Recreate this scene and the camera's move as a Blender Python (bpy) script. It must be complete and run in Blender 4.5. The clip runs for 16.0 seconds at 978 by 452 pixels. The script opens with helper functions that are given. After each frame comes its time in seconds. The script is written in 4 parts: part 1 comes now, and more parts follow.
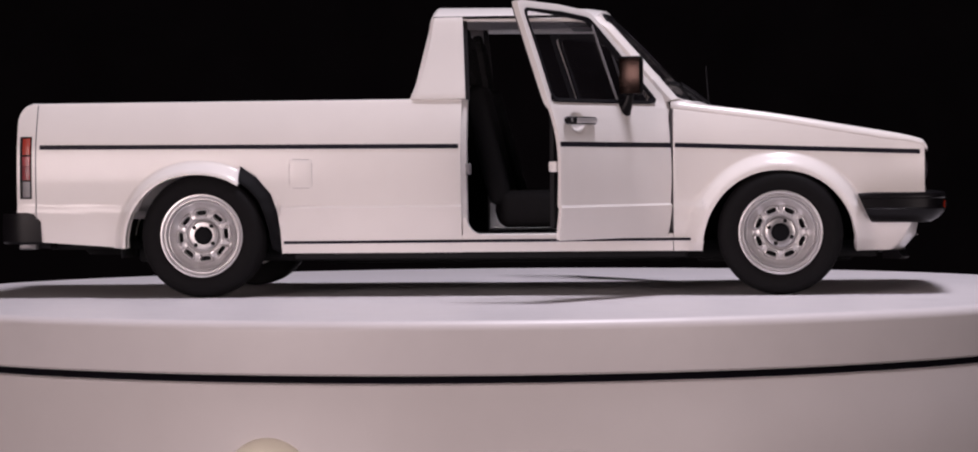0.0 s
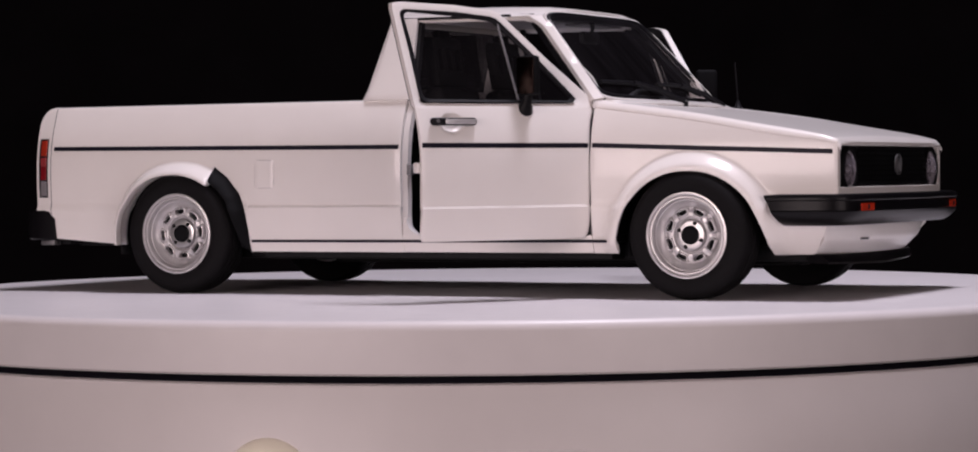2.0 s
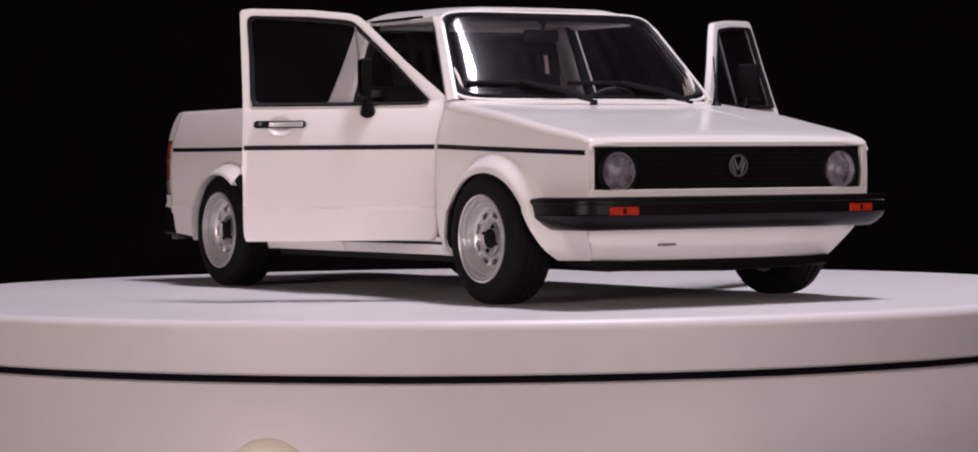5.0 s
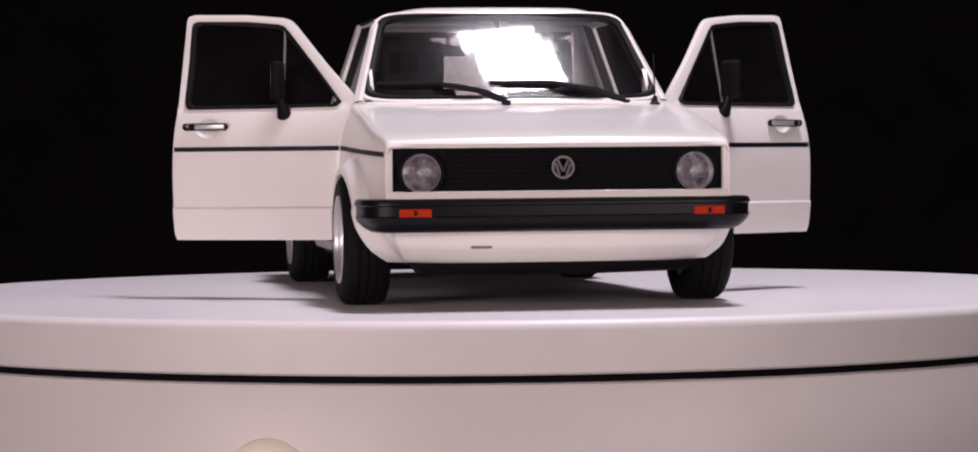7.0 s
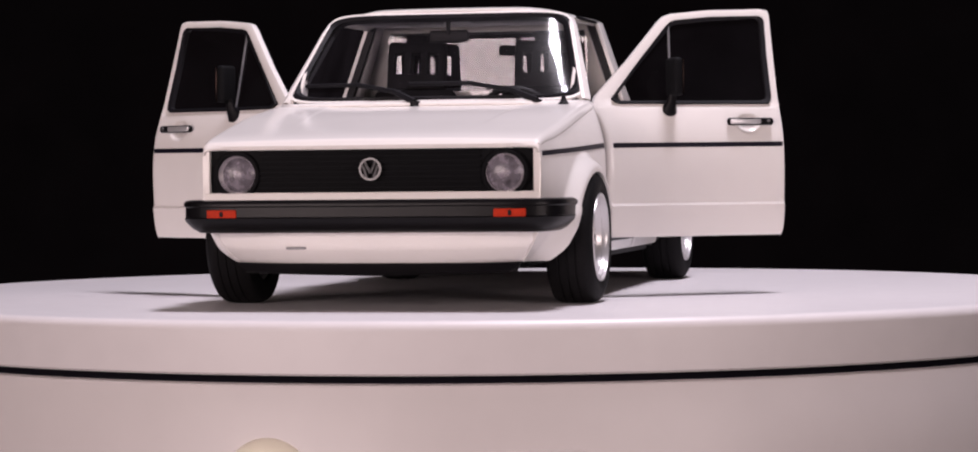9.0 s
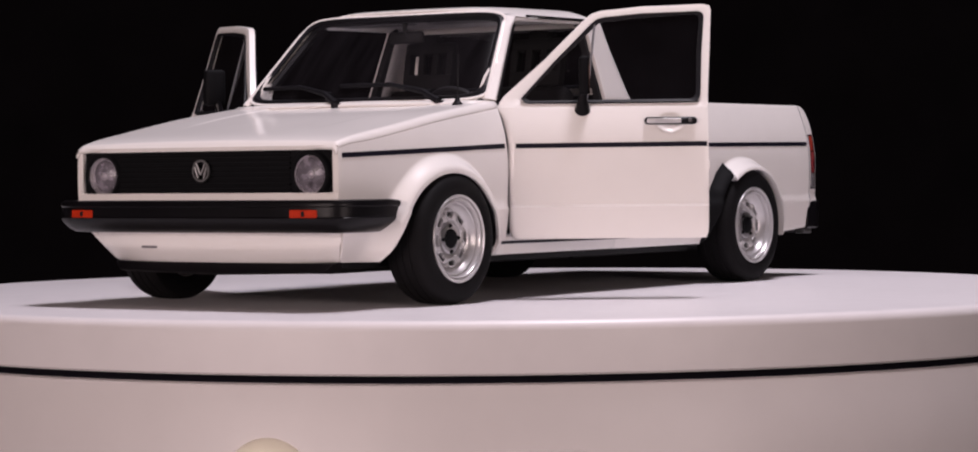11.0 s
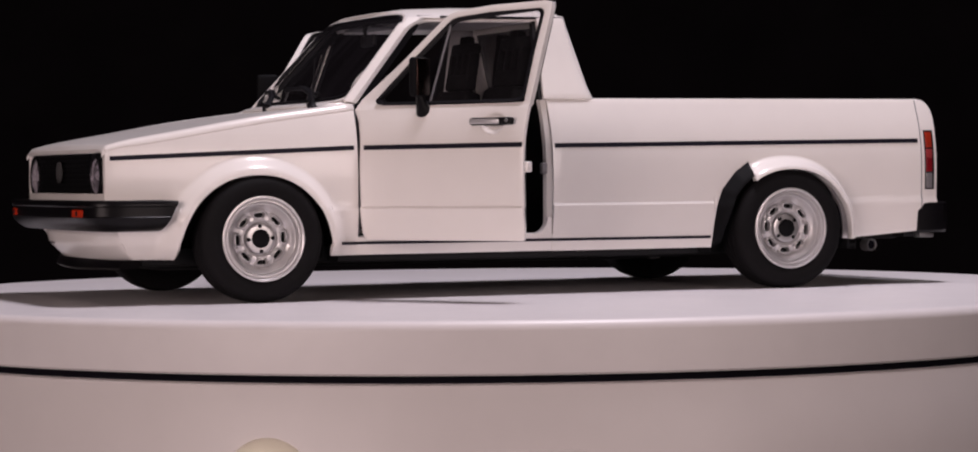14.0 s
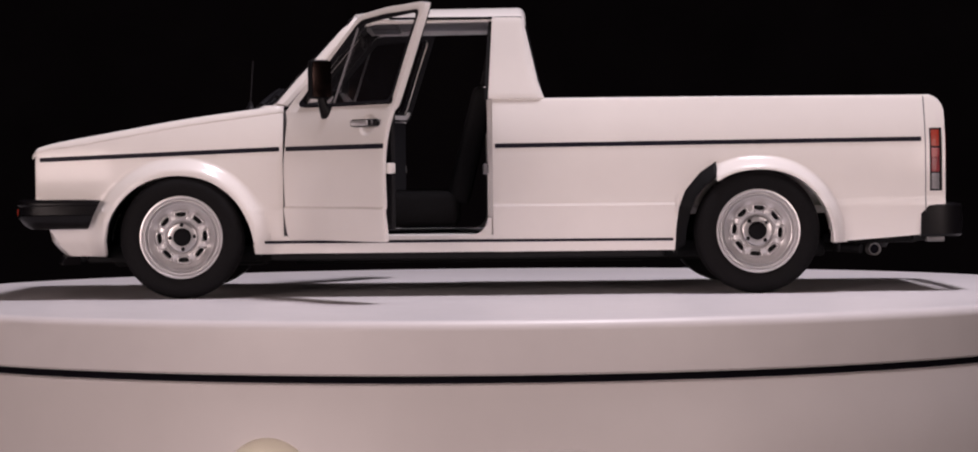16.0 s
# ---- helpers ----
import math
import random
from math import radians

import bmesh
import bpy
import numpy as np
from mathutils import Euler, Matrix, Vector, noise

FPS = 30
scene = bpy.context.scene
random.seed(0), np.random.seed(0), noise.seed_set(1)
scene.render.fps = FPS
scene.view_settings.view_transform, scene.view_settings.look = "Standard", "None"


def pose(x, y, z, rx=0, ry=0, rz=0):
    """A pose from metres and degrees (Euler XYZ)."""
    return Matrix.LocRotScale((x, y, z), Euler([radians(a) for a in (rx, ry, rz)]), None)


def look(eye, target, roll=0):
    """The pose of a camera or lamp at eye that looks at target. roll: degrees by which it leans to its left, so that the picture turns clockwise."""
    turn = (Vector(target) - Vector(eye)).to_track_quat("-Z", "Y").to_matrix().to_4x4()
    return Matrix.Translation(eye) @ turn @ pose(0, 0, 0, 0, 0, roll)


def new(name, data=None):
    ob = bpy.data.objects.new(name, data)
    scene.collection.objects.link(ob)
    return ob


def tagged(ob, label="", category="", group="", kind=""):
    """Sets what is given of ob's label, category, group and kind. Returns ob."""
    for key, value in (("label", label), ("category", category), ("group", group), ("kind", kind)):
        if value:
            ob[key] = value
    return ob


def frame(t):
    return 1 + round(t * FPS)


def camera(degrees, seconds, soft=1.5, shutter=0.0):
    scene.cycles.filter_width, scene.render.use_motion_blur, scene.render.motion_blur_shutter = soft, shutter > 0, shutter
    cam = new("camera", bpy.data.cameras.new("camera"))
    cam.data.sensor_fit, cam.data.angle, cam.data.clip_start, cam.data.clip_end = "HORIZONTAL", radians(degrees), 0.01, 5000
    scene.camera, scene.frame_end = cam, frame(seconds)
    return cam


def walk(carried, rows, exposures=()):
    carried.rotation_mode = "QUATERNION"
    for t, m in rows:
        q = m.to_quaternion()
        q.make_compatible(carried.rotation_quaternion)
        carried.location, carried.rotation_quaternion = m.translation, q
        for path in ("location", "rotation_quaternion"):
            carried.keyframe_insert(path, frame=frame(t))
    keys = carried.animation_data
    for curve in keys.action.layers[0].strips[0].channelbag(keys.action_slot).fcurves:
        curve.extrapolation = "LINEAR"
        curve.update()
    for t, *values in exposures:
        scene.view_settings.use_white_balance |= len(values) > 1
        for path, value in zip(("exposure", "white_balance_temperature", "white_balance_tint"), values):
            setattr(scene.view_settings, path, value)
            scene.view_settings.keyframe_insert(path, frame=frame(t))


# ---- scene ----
# ---- camera: fixed on a tripod, just above the height of the turntable ----
cam = camera(20.23, 16.0, soft=1.9)
EYE = Vector((0.0, -0.7334, 0.0309))
AHEAD = Vector((math.sin(radians(0.083)), math.cos(radians(0.083)) * math.cos(radians(1.103)), -math.sin(radians(1.103))))
VIEW = look(EYE, EYE + AHEAD, -0.558)
walk(cam, [(0, VIEW), (16, VIEW)], exposures=[(0, -0.09, 6310, 10), (3.5, -0.07, 6290, 10), (7, 0.17, 6370, 10), (9, 0.28, 6420, 10), (12.5, -0.05, 6540, 10), (14.5, -0.12, 6580, 10), (16, -0.1, 6600, 10)])

# ---- light: dark studio, one overhead lamp and two soft lamps beside the camera ----
world = bpy.data.worlds.new("studio_dark")
scene.world = world
world.use_nodes = True
world.node_tree.nodes["Background"].inputs[0].default_value = (0.010, 0.009, 0.011, 1)
world.node_tree.nodes["Background"].inputs[1].default_value = 0.3


def area_lamp(name, eye, target, sx, sy, watts, colour, shape="RECTANGLE"):
    data = bpy.data.lights.new(name, "AREA")
    data.shape, data.size, data.size_y, data.energy, data.color = shape, sx, sy, watts, colour
    ob = new(name, data)
    ob.matrix_basis = look(eye, target)
    return ob


overhead = area_lamp("overhead_lamp", (0.117, -0.056, 0.62), (0.117, -0.05, 0), 0.168, 0.096, 3.85, (0.97, 0.88, 0.98), "RECTANGLE")
overhead.matrix_basis = pose(0.117, -0.056, 0.62, 0, 0, 116.4)
area_lamp("soft_lamp_a", (-0.67, -1.04, 0.17), (0, 0, 0.04), 0.62, 0.36, 6.5, (1.0, 0.80, 0.78))
area_lamp("soft_lamp_b", (0.60, -1.09, 0.18), (0, 0, 0.04), 0.54, 0.36, 3.5, (1.0, 0.81, 0.79))


# ---- materials ----
def mat(name, base, rough=0.5, metal=0.0, coat=0.0, var=0.06, scale=400.0, bump=0.0, bscale=900.0, dirt=None, spec=0.5):
    m = bpy.data.materials.new(name)
    m.use_nodes = True
    nt = m.node_tree
    b = nt.nodes["Principled BSDF"]
    b.inputs["Roughness"].default_value = rough
    b.inputs["Metallic"].default_value = metal
    b.inputs["Coat Weight"].default_value = coat
    b.inputs["Coat Roughness"].default_value = 0.13
    b.inputs["Specular IOR Level"].default_value = spec
    tc = nt.nodes.new("ShaderNodeTexCoord")
    n1 = nt.nodes.new("ShaderNodeTexNoise")
    n1.inputs["Scale"].default_value = scale
    n1.inputs["Detail"].default_value = 6
    nt.links.new(tc.outputs["Object"], n1.inputs["Vector"])
    n2 = nt.nodes.new("ShaderNodeTexNoise")
    n2.inputs["Scale"].default_value = scale * 0.08
    n2.inputs["Detail"].default_value = 3
    nt.links.new(tc.outputs["Object"], n2.inputs["Vector"])
    mixn = nt.nodes.new("ShaderNodeMath")
    mixn.operation = "MULTIPLY_ADD"
    mixn.inputs[1].default_value = 0.5
    nt.links.new(n1.outputs["Fac"], mixn.inputs[0])
    half = nt.nodes.new("ShaderNodeMath")
    half.operation = "MULTIPLY"
    half.inputs[1].default_value = 0.5
    nt.links.new(n2.outputs["Fac"], half.inputs[0])
    nt.links.new(half.outputs[0], mixn.inputs[2])
    ramp = nt.nodes.new("ShaderNodeValToRGB")
    lo = dirt or [c * (1 - var) for c in base]
    ramp.color_ramp.elements[0].position = 0.32
    ramp.color_ramp.elements[1].position = 0.62
    ramp.color_ramp.elements[0].color = (*lo, 1)
    ramp.color_ramp.elements[1].color = (*[min(1, c * (1 + var * 0.5)) for c in base], 1)
    nt.links.new(mixn.outputs[0], ramp.inputs[0])
    nt.links.new(ramp.outputs[0], b.inputs["Base Color"])
    rr = nt.nodes.new("ShaderNodeMapRange")
    rr.inputs[3].default_value = rough * 0.85
    rr.inputs[4].default_value = min(1, rough * 1.2)
    nt.links.new(n2.outputs["Fac"], rr.inputs[0])
    nt.links.new(rr.outputs[0], b.inputs["Roughness"])
    if bump:
        n3 = nt.nodes.new("ShaderNodeTexNoise")
        n3.inputs["Scale"].default_value = bscale
        n3.inputs["Detail"].default_value = 4
        nt.links.new(tc.outputs["Object"], n3.inputs["Vector"])
        bp = nt.nodes.new("ShaderNodeBump")
        bp.inputs["Strength"].default_value = bump
        bp.inputs["Distance"].default_value = 0.0003
        nt.links.new(n3.outputs["Fac"], bp.inputs["Height"])
        nt.links.new(bp.outputs[0], b.inputs["Normal"])
    return m


def glass_mat(name, tint=(0.87, 0.86, 0.86), rough=0.0, ior=1.5, wave=0.0, wave_scale=60.0, dust=0.0, streak=1.0, haze=0.0):
    m = bpy.data.materials.new(name)
    m.use_nodes = True
    nt = m.node_tree
    nt.nodes.clear()
    out = nt.nodes.new("ShaderNodeOutputMaterial")
    mix = nt.nodes.new("ShaderNodeMixShader")
    tr = nt.nodes.new("ShaderNodeBsdfTransparent")
    gl = nt.nodes.new("ShaderNodeBsdfGlossy")
    fr = nt.nodes.new("ShaderNodeLayerWeight")
    low = ((ior - 1) / (ior + 1)) ** 2
    power = nt.nodes.new("ShaderNodeMath")
    power.operation = "POWER"
    power.inputs[1].default_value = 5
    gloss = nt.nodes.new("ShaderNodeMath")
    gloss.operation = "MULTIPLY_ADD"
    gloss.inputs[1].default_value, gloss.inputs[2].default_value = 1 - low, low
    nt.links.new(fr.outputs["Facing"], power.inputs[0])
    nt.links.new(power.outputs[0], gloss.inputs[0])
    tr.inputs[0].default_value = (*tint, 1)
    gl.inputs["Roughness"].default_value = rough
    tc = nt.nodes.new("ShaderNodeTexCoord")
    nz = nt.nodes.new("ShaderNodeTexNoise")
    nz.inputs["Scale"].default_value = wave_scale
    nz.inputs["Detail"].default_value = 3
    bp = nt.nodes.new("ShaderNodeBump")
    bp.inputs["Strength"].default_value = wave
    bp.inputs["Distance"].default_value = 0.001
    along = nt.nodes.new("ShaderNodeMapping")
    along.inputs["Scale"].default_value = (streak, 1.0, streak)
    nt.links.new(tc.outputs["Object"], along.inputs["Vector"])
    nt.links.new(along.outputs[0], nz.inputs["Vector"])
    nt.links.new(nz.outputs["Fac"], bp.inputs["Height"])
    soft = nt.nodes.new("ShaderNodeBsdfGlossy")
    soft.inputs["Roughness"].default_value = 0.22
    both = nt.nodes.new("ShaderNodeMixShader")
    both.inputs[0].default_value = haze
    nt.links.new(gl.outputs[0], both.inputs[1])
    nt.links.new(soft.outputs[0], both.inputs[2])
    nt.links.new(bp.outputs[0], fr.inputs["Normal"])
    nt.links.new(bp.outputs[0], gl.inputs["Normal"])
    nt.links.new(gloss.outputs[0], mix.inputs[0])
    nt.links.new(tr.outputs[0], mix.inputs[1])
    nt.links.new(both.outputs[0], mix.inputs[2])
    film = nt.nodes.new("ShaderNodeBsdfDiffuse")
    film.inputs[0].default_value = (0.62, 0.56, 0.66, 1)
    dusty = nt.nodes.new("ShaderNodeMixShader")
    patches = nt.nodes.new("ShaderNodeMapRange")
    patches.inputs[1].default_value, patches.inputs[2].default_value = 0.3, 0.75
    patches.inputs[3].default_value, patches.inputs[4].default_value = dust * 0.4, dust * 1.8
    nt.links.new(nz.outputs["Fac"], patches.inputs[0])
    nt.links.new(patches.outputs[0], dusty.inputs[0])
    nt.links.new(mix.outputs[0], dusty.inputs[1])
    nt.links.new(film.outputs[0], dusty.inputs[2])
    nt.links.new(dusty.outputs[0], out.inputs[0])
    return m


PAINT = mat("white_gloss_paint", (0.80, 0.765, 0.74), 0.36, coat=0.6, var=0.03, scale=90, spec=0.2)
PLATTER = mat("white_satin_plastic", (0.71, 0.675, 0.685), 0.42, var=0.04, scale=120, bump=0.04, bscale=2500)
BASEP = mat("white_moulded_plastic", (0.665, 0.625, 0.625), 0.42, var=0.05, scale=60, bump=0.04, bscale=2000)
CREAM = mat("cream_plastic", (0.88, 0.82, 0.68), 0.35, var=0.04, scale=150)
BLACKGAP = mat("black_felt_gap", (0.005, 0.0045, 0.007), 0.9, var=0.2, spec=0.05)
BLACK = mat("black_satin_plastic", (0.005, 0.0045, 0.0055), 0.33, var=0.25, scale=500, bump=0.08, bscale=4000, spec=0.16)
GRILLE = mat("matt_black_grille", (0.004, 0.004, 0.005), 0.7, var=0.25, spec=0.12)
BADGE = mat("dull_chrome", (0.16, 0.157, 0.16), 0.42, metal=0.7, var=0.06)
TRIM = mat("black_rubber_trim", (0.008, 0.0075, 0.0095), 0.5, var=0.2, scale=700, spec=0.15)
STRIPE = mat("blue_black_stripe", (0.006, 0.005, 0.012), 0.45, var=0.15, spec=0.15)
RUBBER = mat("black_tyre_rubber", (0.006, 0.0055, 0.0062), 0.7, var=0.3, scale=900, bump=0.25, bscale=5000, spec=0.12)
SILVER = mat("silver_wheel_paint", (0.62, 0.605, 0.61), 0.31, metal=0.55, var=0.06, scale=600)
PLATE = mat("bare_metal_plate", (0.46, 0.45, 0.455), 0.30, metal=0.92, var=0.08, scale=700)
CHROME = mat("chrome", (0.75, 0.75, 0.76), 0.12, metal=1.0, var=0.04)
MIRROR = mat("dull_mirror", (0.034, 0.022, 0.019), 0.24, metal=1.0, var=0.05)
SEAT = mat("black_seat_cloth", (0.007, 0.0065, 0.0075), 0.8, var=0.3, scale=1200, bump=0.3, bscale=6000, spec=0.2)
LINING = mat("pale_grey_cabin_lining", (0.40, 0.385, 0.40), 0.5, var=0.08, scale=400)
# cabin plastic grey; on the front jambs it stands for shade in the gap
GREYIN = mat("grey_plastic_and_gap_shade", (0.16, 0.155, 0.165), 0.5, var=0.08, scale=400)
DARKIN = mat("dark_cabin_plastic", (0.009, 0.0085, 0.010), 0.6, var=0.2, scale=500, bump=0.1, spec=0.25)
UNDER = mat("black_chassis_plastic", (0.006, 0.006, 0.007), 0.65, var=0.25, scale=500, spec=0.25)
ORANGE = mat("orange_lens", (0.34, 0.026, 0.010), 0.32, coat=0.3, var=0.25, scale=1500, bump=0.3, bscale=1600, spec=0.4)
SIGNAL = mat("deep_orange_lens", (0.44, 0.026, 0.006), 0.5, coat=0.0, var=0.25, scale=1500, bump=0.3, bscale=1600, spec=0.12)
PINK = mat("pale_red_reflector", (0.32, 0.04, 0.045), 0.3, coat=0.3, var=0.2, scale=1500, bump=0.3, bscale=1600, spec=0.4)
RED = mat("red_lens", (0.20, 0.006, 0.012), 0.32, coat=0.3, spec=0.4, var=0.25, scale=1500, bump=0.3, bscale=1600)
CLEAR = mat("milky_clear_lens", (0.20, 0.19, 0.20), 0.25, coat=0.4, var=0.2, scale=2000)
LAMPBOWL = mat("headlamp_reflector", (0.62, 0.60, 0.60), 0.36, metal=0.6, var=0.1, scale=500)
VELVET = mat("black_velvet", (0.0075, 0.0062, 0.0072), 0.95, var=0.3, scale=20, spec=0.03)
GLASS = glass_mat("clear_glazing", ior=1.75, wave=0.02, wave_scale=40, dust=0.005)
RIBBED = glass_mat("ribbed_headlamp_glass", (0.78, 0.77, 0.78), rough=0.2, ior=1.5, wave=0.05, wave_scale=500, dust=0.24)
SCREEN = glass_mat("windscreen_glazing", (0.88, 0.88, 0.90), rough=0.06, ior=1.6, wave=0.10, wave_scale=170, dust=0.007, streak=0.14, haze=0.2)

K = 0.001  # model dimensions below are in millimetres


# ---- mesh helpers ----
def finish(ob, angle=35):
    me = ob.data
    for p in me.polygons:
        p.use_smooth = True
    me.set_sharp_from_angle(angle=radians(angle))
    return ob


def part(name, bm, material, parent, label="", solid=0.0, bevel=0.0, angle=35):
    """Links a bmesh, in millimetres, as one mesh object under a thing or a part."""
    bmesh.ops.scale(bm, vec=(K, K, K), verts=bm.verts)
    me = bpy.data.meshes.new(name)
    bm.to_mesh(me)
    bm.free()
    me.materials.append(material)
    ob = new(name, me)
    ob.parent = parent
    finish(ob, angle)
    if solid:
        md = ob.modifiers.new("thickness", "SOLIDIFY")
        md.thickness, md.offset = solid * K, -1
    if bevel:
        md = ob.modifiers.new("soft_edges", "BEVEL")
        md.width, md.segments, md.limit_method, md.angle_limit = bevel * K, 2, "ANGLE", radians(40)
    if label:
        ob["label"] = label
    return ob


def grid(fn, us, vs, flip=False, skip=None):
    bm = bmesh.new()
    rows = [[bm.verts.new(fn(u, v)) for v in vs] for u in us]
    for i in range(len(us) - 1):
        for j in range(len(vs) - 1):
            if skip and skip(i, j):
                continue
            q = (rows[i][j], rows[i + 1][j], rows[i + 1][j + 1], rows[i][j + 1])
            bm.faces.new(q[::-1] if flip else q)
    return bm


def loft(rings, closed=True, caps=True):
    bm = bmesh.new()
    vs = [[bm.verts.new(p) for p in ring] for ring in rings]
    n = len(rings[0])
    for a, b in zip(vs, vs[1:]):
        for j in range(n if closed else n - 1):
            bm.faces.new((a[j], a[(j + 1) % n], b[(j + 1) % n], b[j]))
    if caps and closed:
        bm.faces.new(vs[0][::-1])
        bm.faces.new(vs[-1])
    bmesh.ops.recalc_face_normals(bm, faces=bm.faces)
    return bm


def box(x0, x1, y0, y1, z0, z1, r=0.0, seg=2):
    bm = bmesh.new()
    bmesh.ops.create_cube(bm, size=1)
    bmesh.ops.scale(bm, vec=(x1 - x0, y1 - y0, z1 - z0), verts=bm.verts)
    bmesh.ops.translate(bm, vec=((x0 + x1) / 2, (y0 + y1) / 2, (z0 + z1) / 2), verts=bm.verts)
    if r:
        bmesh.ops.bevel(bm, geom=bm.edges[:], offset=r, segments=seg, profile=0.5, affect="EDGES")
    return bm


def add(bm, other):
    me = bpy.data.meshes.new("tmp")
    other.to_mesh(me)
    other.free()
    bm.from_mesh(me)
    bpy.data.meshes.remove(me)
    return bm


def lathe(profile, seg=64, axis="y"):
    """Turns (radius, offset) about the y axis, or z."""
    def fn(u, v):
        r, o = profile[v]
        a = 2 * math.pi * u / seg
        return (r * math.cos(a), o, r * math.sin(a)) if axis == "y" else (r * math.cos(a), r * math.sin(a), o)
    bm = grid(fn, range(seg + 1), range(len(profile)))
    bmesh.ops.remove_doubles(bm, verts=bm.verts, dist=1e-5)
    bmesh.ops.recalc_face_normals(bm, faces=bm.faces)
    return bm


def tube(pts, rad, seg=10):
    pts = [Vector(p) for p in pts]
    rings = []
    for i, p in enumerate(pts):
        d = (pts[min(i + 1, len(pts) - 1)] - pts[max(i - 1, 0)]).normalized()
        a = d.orthogonal().normalized() if i == 0 else (rings_a - d * rings_a.dot(d)).normalized()
        rings_a = a
        b = d.cross(a)
        r = rad[i] if isinstance(rad, (list, tuple)) else rad
        rings.append([p + a * math.cos(t) * r + b * math.sin(t) * r for t in [2 * math.pi * k / seg for k in range(seg)]])
    return loft(rings)


def moved(bm, m):
    bmesh.ops.transform(bm, matrix=m, verts=bm.verts)
    return bm


def facing(bm, way):
    """Turns a sheet's faces so that they look the given way."""
    bm.normal_update()
    if sum(f.calc_area() * f.normal.dot(Vector(way)) for f in bm.faces) < 0:
        bmesh.ops.reverse_faces(bm, faces=bm.faces)
    return bm


def sided(bm, s):
    """Mirrors a part built for the left side when s is -1."""
    if s < 0:
        bmesh.ops.scale(bm, vec=(1, -1, 1), verts=bm.verts)
        bmesh.ops.reverse_faces(bm, faces=bm.faces)
    return bm


def interp(x, pts):
    pts = sorted(pts)
    return float(np.interp(x, [p[0] for p in pts], [p[1] for p in pts]))


def smooth(a, b, x):
    t = min(1, max(0, (x - a) / (b - a)))
    return t * t * (3 - 2 * t)


def lin(a, b, n):
    return [a + (b - a) * i / (n - 1) for i in range(n)]


# ---- shape of the pickup's flanks ----
ZP = [(6, 39.0), (8, 39.8), (11, 41.2), (14, 42.2), (18, 42.9), (22.5, 43.5), (23.1, 43.05), (28, 43.3), (33, 43.4), (38, 43.0), (41, 42.4), (44, 41.5), (47, 40.3), (50, 38.9)]
PP = [(112, 0.905), (108, 0.922), (100, 0.945), (90, 0.966), (80, 0.98), (70, 0.99), (46, 1.0), (20, 0.995), (0, 0.985), (-20, 0.975), (-52, 0.956), (-80, 0.94), (-116, 0.919), (-123, 0.895)]
FX, RX = 72.4, -73.8


def profile(z):
    k = max(0.0, min(3.0, z - 23.2, 50 - z))
    return sum(interp(z + k * q, ZP) for q in (-1, -0.5, 0, 0.5, 1)) / 5



def front_arch(x):
    d = abs(x - FX) / 19.2
    return 11 + 20 * max(0, 1 - d ** 2.15) ** 0.5


def rear_arch(x):
    d = abs(x - RX) / 18.6
    return 12.6 + 18.6 * max(0, 1 - d ** 2.2) ** 0.5


def flank(x, z):
    y = profile(z) * interp(x, PP)
    y -= max(0, 20 - z) * 0.52 * smooth(89.5, 94, x)
    r = math.hypot((x - FX) / 19.2, max(0, z - 11) / 20)
    y += 3.3 * smooth(1.25, 1.05, r) * smooth(8, 14, z)
    return y


def hood_line(x):
    k = min(6.0, max(0.0, (110.4 - x) * 0.45), (x - 44) * 1.0)
    return sum(hood_pts(x + k * q) for q in (-1, -0.67, -0.33, 0, 0.33, 0.67, 1)) / 7


def hood_pts(x):
    return interp(x, [(110.4, 37.6), (109, 38.5), (104, 39.9), (96, 41.3), (88, 42.6), (80, 44.1), (71, 45.6), (63, 46.7), (55, 47.7), (46, 48.9), (40, 49.7)])


def column_panel(xs, bottom, top, n, surf=flank):
    def fn(u, v):
        b, t = bottom(u), top(u)
        z = b + (t - b) * v
        return (u, surf(u, z), z)
    return facing(grid(fn, xs, sorted(lin(0, 1, n) + [0.297, 0.3127])), (0, 1, 0))


def arch_spaced(c, hw, n):
    return [c - hw * math.cos(math.pi * i / (n - 1)) for i in range(n)]


# ---- studio: black backdrop, table top ----
def build_studio():
    X, Y0, Y1, TOP = 1500, -1500, 1200, 1200
    tagged(part("backdrop", box(-X, X, Y1, Y1 + 10, -60, TOP), VELVET, None), "plain black cloth backdrop behind the display", "backdrop", kind="structure")
    tagged(part("table_top", box(-X, X, Y0, Y1, -75, -60), VELVET, None), "black cloth-covered table top under the display", "table top", kind="structure")
    for nm, b in (("wall_west", (-X - 10, -X, Y0, Y1, -60, TOP)), ("wall_east", (X, X + 10, Y0, Y1, -60, TOP)), ("wall_south", (-X, X, Y0 - 10, Y0, -60, TOP))):
        tagged(part(nm, box(*b), VELVET, None), "dark studio wall hung with black cloth", "wall", kind="structure")
    tagged(part("ceiling", box(-X, X, Y0, Y1, TOP, TOP + 10), VELVET, None), "dark studio ceiling of black cloth", "ceiling", kind="structure")


build_studio()


